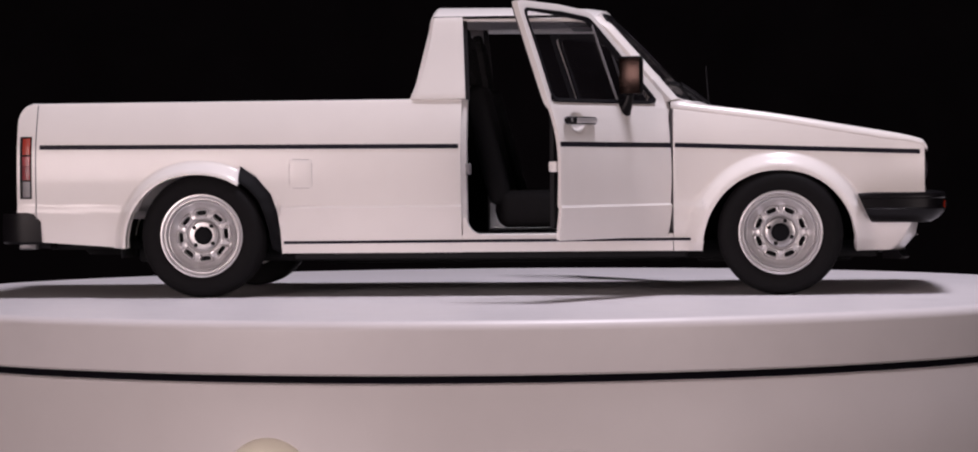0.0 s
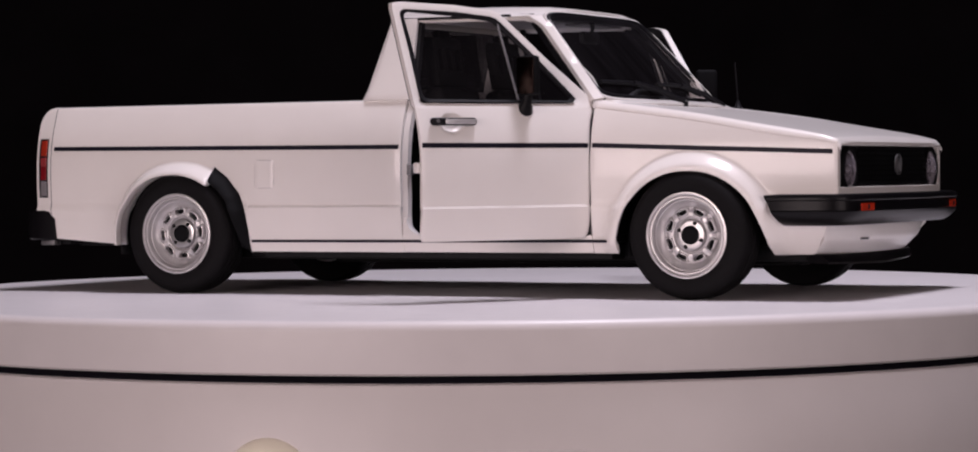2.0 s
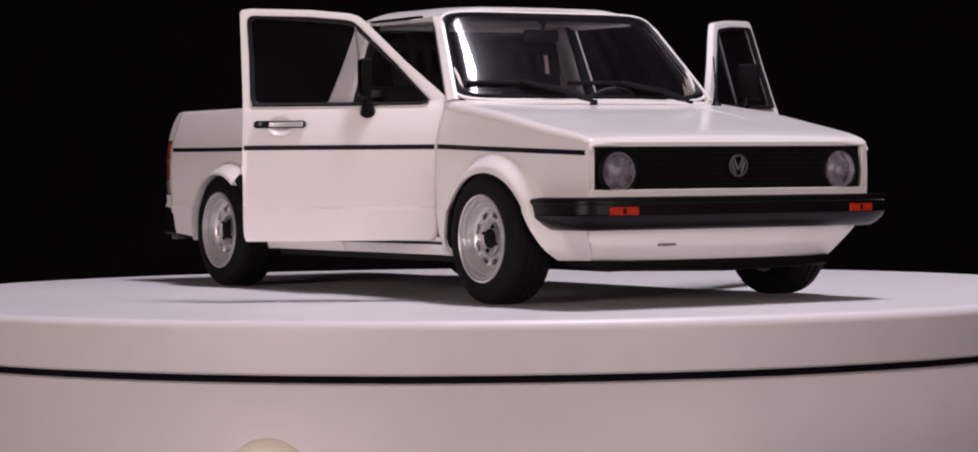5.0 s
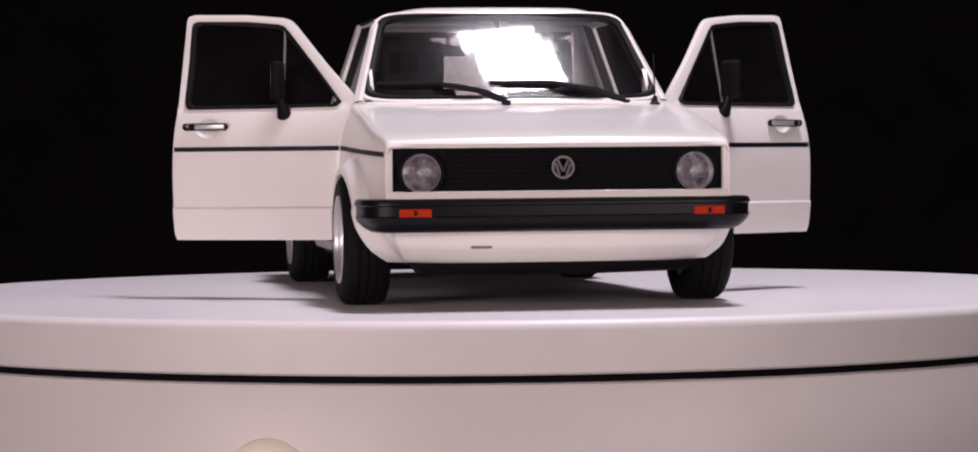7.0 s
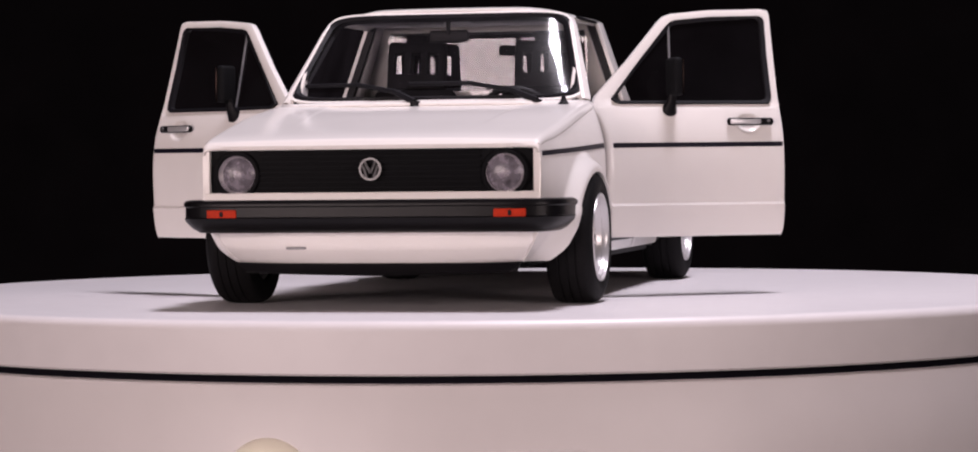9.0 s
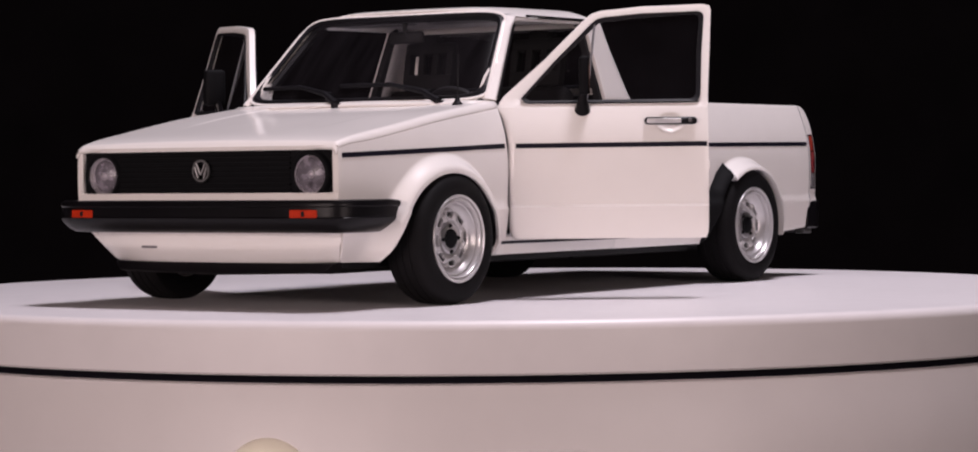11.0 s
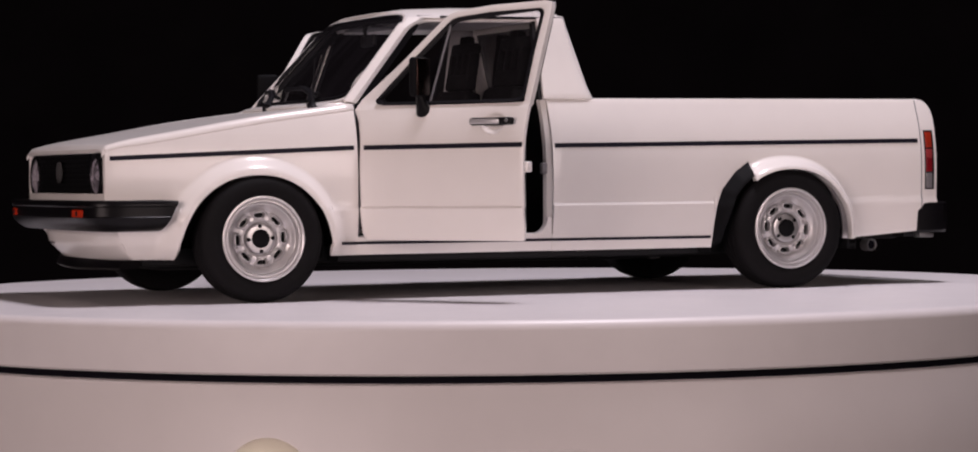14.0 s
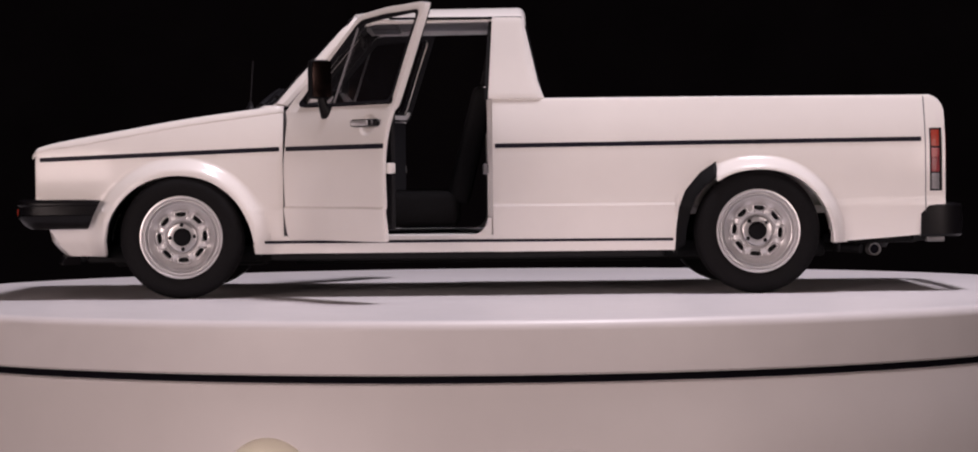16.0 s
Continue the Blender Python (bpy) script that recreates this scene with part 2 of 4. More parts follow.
# ---- turntable ----
def build_turntable():
    tt = new("turntable")
    tt.location = (0, 0, 0)
    tagged(tt, "round white plastic display turntable with a black gap line", "turntable")
    R = 159.1
    prof = [(0.01, 0)]
    prof += [(R * f, 0) for f in (0.2, 0.4, 0.6, 0.8, 0.9, 0.96)] + [(R - 2.4, 0)]
    prof += [(R - 2.4 + 2.4 * math.sin(a), -2.4 + 2.4 * math.cos(a)) for a in [math.pi / 2 * k / 10 for k in range(1, 11)]]
    prof += [(R, -11.2), (R - 0.5, -11.65), (0.01, -11.65)]
    platter = part("platter", lathe(prof, 192, "z"), PLATTER, tt, "smooth white platter with a rounded rim")
    part("gap_ring", lathe([(0.01, -11.66), (R - 2.6, -11.66), (R - 2.6, -13.4), (0.01, -13.4)], 160, "z"), BLACKGAP, tt, "black recessed gap between platter and base")
    prof = [(0.01, -13.35), (R - 1.0, -13.35), (R - 0.3, -13.6), (R + 0.1, -14.2), (R + 0.4, -40), (R + 0.4, -56), (R - 2, -58), (0.01, -58)]
    part("base", lathe(prof, 192, "z"), BASEP, tt, "white moulded plastic drum base")
    a = math.asin(-46.5 / R)
    knob = lathe([(0.01, 3.2), (4, 3.1), (7.5, 2.6), (9.6, 1.6), (10.4, 0.2), (10.5, -1.5), (0.01, -1.5)], 48, "z")
    m = Matrix.Translation((R * math.sin(a), -R * math.cos(a), -35.2)) @ Matrix.Rotation(a, 4, "Z") @ Matrix.Rotation(radians(90), 4, "X")
    part("knob", moved(knob, m), CREAM, tt, "round cream plastic knob")
    rings = []
    for x in lin(-2.6, 20.5, 14):
        a = math.asin(x / R)
        rings.append([(math.sin(a) * (R + o), -math.cos(a) * (R + o), z) for o, z in ((0.1, -27.5), (0.75, -27.7), (0.85, -28.2), (1.0, -38.0), (0.1, -38.4))])
    part("control_plate", loft(rings), BASEP, tt, "slightly raised white plate")
    for x in (-90, 90):
        for y in (-90, 90):
            part("rubber_foot", moved(lathe([(0.01, 0), (9, 0), (9.5, -2), (0.01, -2)], 24, "z"), Matrix.Translation((x, y, -58))), RUBBER, tt)
    return tt, platter


turntable, platter = build_turntable()

# ---- the model pickup ----
pickup = new("model_pickup")
tagged(pickup, "white die-cast model pickup, both doors open, on a turntable", "model car")


def build_flank(s):
    global FX
    FX = 72.7 if s > 0 else 73.2  # the two front arches do not quite line up
    shut = 46.3 if s > 0 else 46.8
    # front fender
    xs = lin(shut, 52.6, 5) + arch_spaced(FX, 19.2, 41)[0:] + lin(92.6, 101, 7) + lin(102, 109.2, 9)

    def bottom(x):
        if x < FX - 19.2:
            return 11.0
        if x < FX + 19.2:
            return front_arch(x)
        return interp(x, [(91.2, 10.6), (101.5, 10.7), (106, 17.4), (109.2, 25)])

    fender = part("front_fender", sided(column_panel(xs, bottom, lambda x: hood_line(x) - 1.9 + 0.6 * smooth(98, 108, x) - 0.9 * smooth(108.6, 110, x), 40), s), PAINT, pickup, solid=0.9, bevel=0.2)
    # bed side
    edge = [(-52.7, 10.9), (-52.9, 16.5), (-53.6, 21.7), (-55.3, 26.2), (-59.0, 30.6), (-62.98, 33.3)]
    xs2 = lin(-6.6, -52.0, 16) + [-52.7, -52.8, -52.9, -53.2, -53.6, -54.4, -55.3, -56.4, -57.6, -59.0, -61.0, -62.98]
    arc = [x for x in arch_spaced(RX, 18.6, 45)[::-1] if x < -63.2]
    xs2 += [-63.02] + arc + lin(-92.6, -115.5, 10) + [-116.8, -118.0] + [-118.0 - 3.6 * math.sin(a) for a in lin(0.12, 1.42, 14)]

    def bottom2(x):
        if x > -52.7:
            return 11.0
        if x > -63:
            return interp(x, edge)
        if x > -67:
            return interp(x, [(-63, 33.3), (-67, rear_arch(-67) + 0.5)])
        if x > RX - 18.6:
            return rear_arch(x) + 0.5
        return interp(x, [(-92.4, 12.6), (-115.8, 14.3), (-122, 14.6)])

    def top2(x):
        if x > -118:
            return 49.7
        t = (x + 118) / 3.6
        return 49.7 - 5.0 * (1 - math.sqrt(max(0, 1 - t * t)))

    bm = column_panel(xs2, bottom2, top2, 40)
    part("bed_side", sided(bm, s), PAINT, pickup, solid=0.9, bevel=0.2)
    rim_x = [x for x in arch_spaced(RX, 18.6, 57)[::-1] if x < -63.6]
    ks = [0.995, 1.0, 1.015, 1.035, 1.06, 1.08, 1.1, 1.12, 1.145, 1.17, 1.2, 1.22]

    def lip(u, k):
        x, z = RX + (u - RX) * k, 12.6 + (rear_arch(u) - 12.6) * k
        x = min(x, -62.95)
        return (x, flank(x, z) + 4.7 * smooth(1.2, 1.02, k) - 0.02 - (2.2 if k < 0.999 else 0), z)
    part("rear_flare", sided(facing(grid(lip, [-63.2] + rim_x, ks), (0, 1, 0)), s), PAINT, pickup, solid=1.2, bevel=0.15)
    # rounded top rail of the bed
    rail = loft([[(x, flank(x, 49.7) + o, z) for o, z in ((-0.05, 49.3), (-0.4, 49.75), (-1.2, 49.95), (-2.6, 49.9), (-3.0, 49.3))] for x in lin(-6.8, -117.9, 24)])
    part("bed_rail", sided(rail, s), PAINT, pickup)
    # inner bed wall
    inner = grid(lambda u, v: (u, flank(u, 49) - 3.0, v), lin(-20, -118, 12), lin(20, 50, 4))
    part("bed_wall", sided(inner, s), PAINT, pickup, solid=0.6)
    # rocker under the door opening
    rock = column_panel(lin(-6.6, 46.6, 12), lambda x: 11.0, lambda x: 15.4, 8)
    part("rocker_panel", sided(rock, s), PAINT, pickup, solid=0.9, bevel=0.15)
    part("door_sill", sided(box(-6, 48, 33.5, 41.2, 14.6, 15.6, 0.3), s), PAINT, pickup)
    # jambs of the door opening
    part("rear_jamb", sided(loft([[(-6.6 + o, flank(-6, z) - i, z) for o, i in ((0, 0.9), (1.2, 1.8), (1.4, 3.4), (0, 3.4))] for z in lin(15, 49.6, 14)]), s), PAINT, pickup)
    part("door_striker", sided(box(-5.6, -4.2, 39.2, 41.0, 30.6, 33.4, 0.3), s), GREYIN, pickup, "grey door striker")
    fil = [(-6.2, 15.4), (-1.0, 15.4)] + [(-1.0 - 4.2 * math.sin(a), 19.6 - 4.2 * math.cos(a)) for a in lin(0, math.pi / 2, 8)] + [(-6.2, 19.6)]
    part("jamb_corner", sided(loft([[(x, 41.9 + o, z) for x, z in fil] for o in (0, -2.4)]), s), PAINT, pickup)
    # white jamb coloured grey, painting in the shade of the door gap
    part("front_jamb", sided(loft([[(44.9, flank(46, z) - 2.2, z), (44.9, flank(46, z) - 12, z), (49.0, flank(46, z) - 12, z), (49.0, flank(46, z) - 1.2, z), (shut + 0.3, flank(46, z) - 1.2, z)] for z in lin(12, 47.4, 9)]), s), GREYIN, pickup, "door shut face, greyed for the shade in the gap")
    # fuel flap outline, only on the right-hand side
    if s < 0:
        flap = column_panel(lin(-50.4, -44.6, 5), lambda x: 27.6, lambda x: 34.8, 6, lambda x, z: flank(x, z) + 0.16)
        part("fuel_flap", sided(flap, s), PAINT, pickup, solid=0.3, bevel=0.12)
        edge_pts = [(-50.4, 28.6), (-49.6, 27.6), (-45.4, 27.6), (-44.6, 28.6), (-44.6, 33.8), (-45.4, 34.8), (-49.6, 34.8), (-50.4, 33.8), (-50.4, 28.6)]
        part("flap_gap", sided(tube([(x, flank(x, z) + 0.02, z) for x, z in edge_pts], 0.07, 6), s), GREYIN, pickup, "fine grey gap round the fuel flap")
    part("panel_seam", sided(tube([(-116.4, flank(-116.4, z) - 0.06, z) for z in lin(15, 49.4, 24)], 0.16, 6), s), GREYIN, pickup, "fine grey panel seam")
    # coach stripes
    def stripe(x0, x1, z0, z1, w, name="side_stripe", n=24):
        rings = []
        for x in lin(x0, x1, n):
            z = z0 + (z1 - z0) * (x - x0) / (x1 - x0)
            rings.append([(x, flank(x, z - w / 2) - 0.2, z - w / 2), (x, flank(x, z - w / 2) + 0.12, z - w / 2), (x, flank(x, z + w / 2) + 0.12, z + w / 2), (x, flank(x, z + w / 2) - 0.2, z + w / 2)])
        part(name, sided(loft(rings), s), STRIPE, pickup, "dark blue-black coach stripe")
    stripe(47.2, 108.0, 37.5, 35.3, 1.12)
    stripe(-7.2, -115.4, 37.8, 38.6, 1.12)
    stripe(51.0, -52.2, 14.0, 13.75, 0.72, "sill_stripe")
    # wheel wells
    for cx, r, nm in ((FX, 19.6, "wheel_well"), (RX, 20.6, "wheel_well")):
        bm = grid(lambda u, v: (cx + r * math.cos(u), v, 13 + r * 0.96 * math.sin(u)), lin(-0.15, math.pi + 0.15, 28), lin(24, (35.5 if cx > 0 else 38.2), 4))
        part(nm, sided(bm, s), UNDER, pickup, solid=0.5)
        half = grid(lambda u, v: (cx + v * math.cos(u), 24.5, 13 + v * 0.96 * math.sin(u)), lin(-0.15, math.pi + 0.15, 28), [0.5, r - 0.5])
        part("well_wall", sided(half, s), UNDER, pickup, solid=0.5)
    # black arch lip ahead of the rear wheel
    near = [(-55.25, 12.2), (-55.4, 16.5), (-56.3, 20.8), (-57.8, 24.4), (-60.2, 27.2), (-62.9, 29.2)]

    def liner(u, v):
        i, f = min(int(u), len(edge) - 2), u - min(int(u), len(edge) - 2)
        e = [edge[i][q] + (edge[i + 1][q] - edge[i][q]) * f for q in (0, 1)]
        n = [near[i][q] + (near[i + 1][q] - near[i][q]) * f for q in (0, 1)]
        x, z = e[0] + (n[0] - e[0]) * min(1, v), e[1] + (n[1] - e[1]) * min(1, v)
        y = flank(max(x, -62.9), z) - 0.1 + 3.6 * smooth(-0.1, 0.95, v) * smooth(-0.8, 2.2, u)
        return (x, y - (3.0 if v > 1 else 0), z)
    part("arch_liner", sided(facing(grid(liner, lin(0, 5, 26), [0, 0.1, 0.25, 0.4, 0.55, 0.7, 0.85, 0.95, 1.0, 1.01]), (0, 1, 0)), s), GRILLE, pickup, "black plastic arch piece ahead of the rear wheel", solid=0.8)


for side in (1, -1):
    build_flank(side)


# ---- hood, nose, bumper, valance ----
def build_front():
    us = lin(46.2, 108.0, 26) + [108.7, 109.2, 109.6, 109.9]

    def hood(u, v):
        edge_r = 2.0 - 0.6 * smooth(98, 108, u)
        w = flank(min(u, 109), hood_line(u) - 0.15 - edge_r) + 0.03 - edge_r
        roll = max(0.0, abs(v) - 1) * math.pi / 2
        v = max(-1.0, min(1.0, v))
        y = v * w + math.copysign(edge_r * math.sin(roll), v)
        z = hood_line(u) - 0.15 + (0.25 + 0.35 * smooth(55, 80, u)) * (1 - abs(v) ** 2.2) - edge_r * (1 - math.cos(roll))
        c = 0.66 - 0.13 * (u - 46) / 64
        z -= 0.2 * smooth(98, 72, u) * smooth(c + 0.014, c - 0.014, abs(v))
        return (u + (0.7 * (1 - v * v)) * smooth(100, 110, u), y, z - 0.9 * smooth(108.6, 110, u))
    vs = lin(-2, -1.125, 8) + [-1, -0.985, -0.96, -0.92, -0.86, -0.78] + lin(-0.71, -0.49, 30) + lin(-0.45, 0.45, 11) + lin(0.49, 0.71, 30) + [0.78, 0.86, 0.92, 0.96, 0.985, 1] + lin(1.125, 2, 8)
    part("hood", facing(grid(hood, us, vs), (0, 0, 1)), PAINT, pickup, solid=0.6, angle=60)
    # nose frame round the grille
    def nose_x(y):
        return 110.4 - 1.6 * (abs(y) / 39) ** 3
    def bar(y0, y1, z0, z1, n=16):
        return loft([[(nose_x(y) + 0.35, y, z0), (nose_x(y) + 0.45, y, z1), (nose_x(y) - 3, y, z1), (nose_x(y) - 3, y, z0)] for y in lin(y0, y1, n)])
    nose = bar(-39.6, 39.6, 36.6, 37.8)
    add(nose, bar(-39.2, 39.2, 23.0, 26.9))
    add(nose, bar(-39.7, -38.0, 26.8, 36.7, 4))
    add(nose, bar(38.0, 39.7, 26.8, 36.7, 4))
    part("nose_panel", nose, PAINT, pickup, bevel=0.25)
    grille = part("grille", loft([[(nose_x(y) - 0.9, y, 26.8), (nose_x(y) - 0.9, y, 36.7), (nose_x(y) - 2.6, y, 36.7), (nose_x(y) - 2.6, y, 26.8)] for y in lin(-38, 38, 16)]), GRILLE, pickup, "black slatted radiator grille")
    for k in range(8):
        z = 27.5 + k * 1.2
        part("grille_slat", loft([[(nose_x(y) - 0.25, y, z), (nose_x(y) - 0.25, y, z + 0.42), (nose_x(y) - 1.0, y, z + 0.5), (nose_x(y) - 1.0, y, z - 0.1)] for y in lin(-26, 26, 12)]), GRILLE, grille)
    # headlamps
    for s in (1, -1):
        cx, cy, cz = nose_x(31.5) - 0.85, s * 31.5, 31.0
        turn = Matrix.Translation((cx, cy, cz)) @ Matrix.Rotation(radians(-90), 4, "Z")
        ring = part("headlamp_bezel", moved(lathe([(4.4, 0.55), (4.75, 1.0), (5.3, 0.95), (5.6, 0.55), (5.65, 0.0), (5.65, -1.5), (4.3, -1.5)], 48), turn), GRILLE, pickup, "round black headlamp surround")
        part("headlamp_bowl", moved(lathe([(0.01, 0.55), (0.55, 0.45), (0.95, 0.1), (1.05, -1.2), (1.7, -1.35), (2.6, -1.05), (3.5, -0.45), (4.45, 0.4)], 48), turn), LAMPBOWL, ring)
        part("headlamp_lens", moved(lathe([(0.01, 1.65), (1.5, 1.55), (3, 1.2), (3.9, 0.8), (4.45, 0.45)], 48), turn), RIBBED, ring, "domed ribbed headlamp glass")
    # round badge: ring with plain strokes
    turn = Matrix.Translation((nose_x(0) + 0.2, 0.6, 32.1)) @ Matrix.Rotation(radians(-90), 4, "Z")
    bm = moved(lathe([(2.12, 0.0), (2.12, 0.4), (2.62, 0.4), (2.62, 0.0)], 40), turn)
    bar_v = [(-1.45, 1.9, -0.05, -1.0), (1.45, 1.9, 0.05, -1.0), (-1.9, 0.9, -0.9, -1.9), (1.9, 0.9, 0.9, -1.9)]
    for y0, z0, y1, z1 in bar_v:
        add(bm, tube([(nose_x(0) + 0.45, 0.6 + y0 * 0.93, 32.1 + z0 * 0.93), (nose_x(0) + 0.45, 0.6 + y1 * 0.93, 32.1 + z1 * 0.93)], 0.36, 6))
    part("badge", bm, BADGE, grille, "round chrome badge")
    # bumper
    path = [(92.4, 44.9), (96.2, 45.2), (100, 45.3), (105, 45.1), (109, 44.4), (111.6, 43.2), (113.2, 41.3), (114.2, 38.5), (114.9, 33), (115.4, 24), (115.7, 12), (115.8, 0)]
    path = [(x, y) for x, y in path] + [(x, -y) for x, y in path[-2::-1]]
    sect = [(-5.2, 25.1), (-1.2, 25.3), (-0.35, 25.1), (0.0, 24.6), (0.0, 23.9), (-0.35, 23.6), (-0.35, 21.4), (-0.1, 21.1), (-0.5, 20.2), (-2.0, 18.7), (-3.6, 17.8), (-5.2, 17.7)]
    rings = []
    for i, (x, y) in enumerate(path):
        a, b = path[max(i - 1, 0)], path[min(i + 1, len(path) - 1)]
        d = Vector((b[0] - a[0], b[1] - a[1])).normalized()
        nx, ny = -d.y, d.x
        if nx * x + ny * y < 0:
            nx, ny = -nx, -ny
        sh = 0.55 if i in (0, len(path) - 1) else 1
        rings.append([(x + nx * o, y + ny * o, 21.4 + (z - 21.4) * (0.9 if sh < 1 else 1)) for o, z in sect] if sh == 1 else [(x + nx * o + (25.1 - z) * 0.42, y + ny * o, 21.4 + (z - 21.4) * 0.94) for o, z in sect])
    bumper = part("front_bumper", loft(rings), BLACK, pickup, "black plastic wrap-round front bumper")
    for s in (1, -1):
        ind = loft([[(interp(y, [(30, 114.95), (37.2, 114.2)]) + 0.06, y * s, 21.2), (interp(y, [(30, 114.95), (37.2, 114.2)]) + 0.06, y * s, 23.05), (112, y * s, 23.05), (112, y * s, 21.0)] for y in lin(30.0, 37.2, 6)])
        i_ob = part("indicator_lamp", ind, SIGNAL, bumper, "orange-red indicator lamp", bevel=0.15)
        part("lamp_dot", box(113.0, 114.95, s * 33.6 - 0.4, s * 33.6 + 0.4, 21.5, 22.7, 0.2), TRIM, i_ob)
    # painted valance below the bumper
    def val(u, v):
        w = interp(u, [(0, 38.9), (0.5, 36.4), (1, 33.6)])
        y = v * w
        return (interp(u, [(0, 109.6), (0.55, 108.7), (0.64, 108.2), (1, 105.4)]) - 4.2 * abs(v) ** 3, y, 19.0 - 8.3 * u - 0.5 * (1 - v * v) * u)
    part("valance", facing(grid(val, [0, 0.15, 0.3, 0.45, 0.55, 0.6, 0.64, 0.75, 0.88, 1.0], lin(-1, 1, 28)), (1, 0, 0)), PAINT, pickup, solid=0.8, bevel=0.2)
    # vent slot in the valance
    part("valance_slot", box(107.3, 108.6, -20.2, -15.4, 13.9, 14.5, 0.2), CLEAR, pickup, "small grey slot")
    # black lip spoiler
    lip = loft([[(106.0 - 3.2 * abs(v) ** 3, v * 33.5, 10.6), (107.2 - 3.2 * abs(v) ** 3, v * 31.5, 8.2 + 0.6 * abs(v)), (106.6 - 3.2 * abs(v) ** 3, v * 31, 7.7 + 0.6 * abs(v)), (102 - 3 * abs(v) ** 3, v * 32, 8.5), (102 - 3 * abs(v) ** 3, v * 33, 10.6)] for v in lin(-1, 1, 24)])
    part("lip_spoiler", lip, BLACK, pickup, "black plastic lip spoiler")


build_front()


# ---- cab: cowl, windscreen, pillars, roof, rear wall ----
CAB_BACK = [(20, -20.0), (49.6, -20.0), (53, -18.7), (58, -17.2), (65, -15.7), (72, -14.7)]


def cab_w(z):
    return 38.9 - (z - 50) * (7.6 / 22.5)


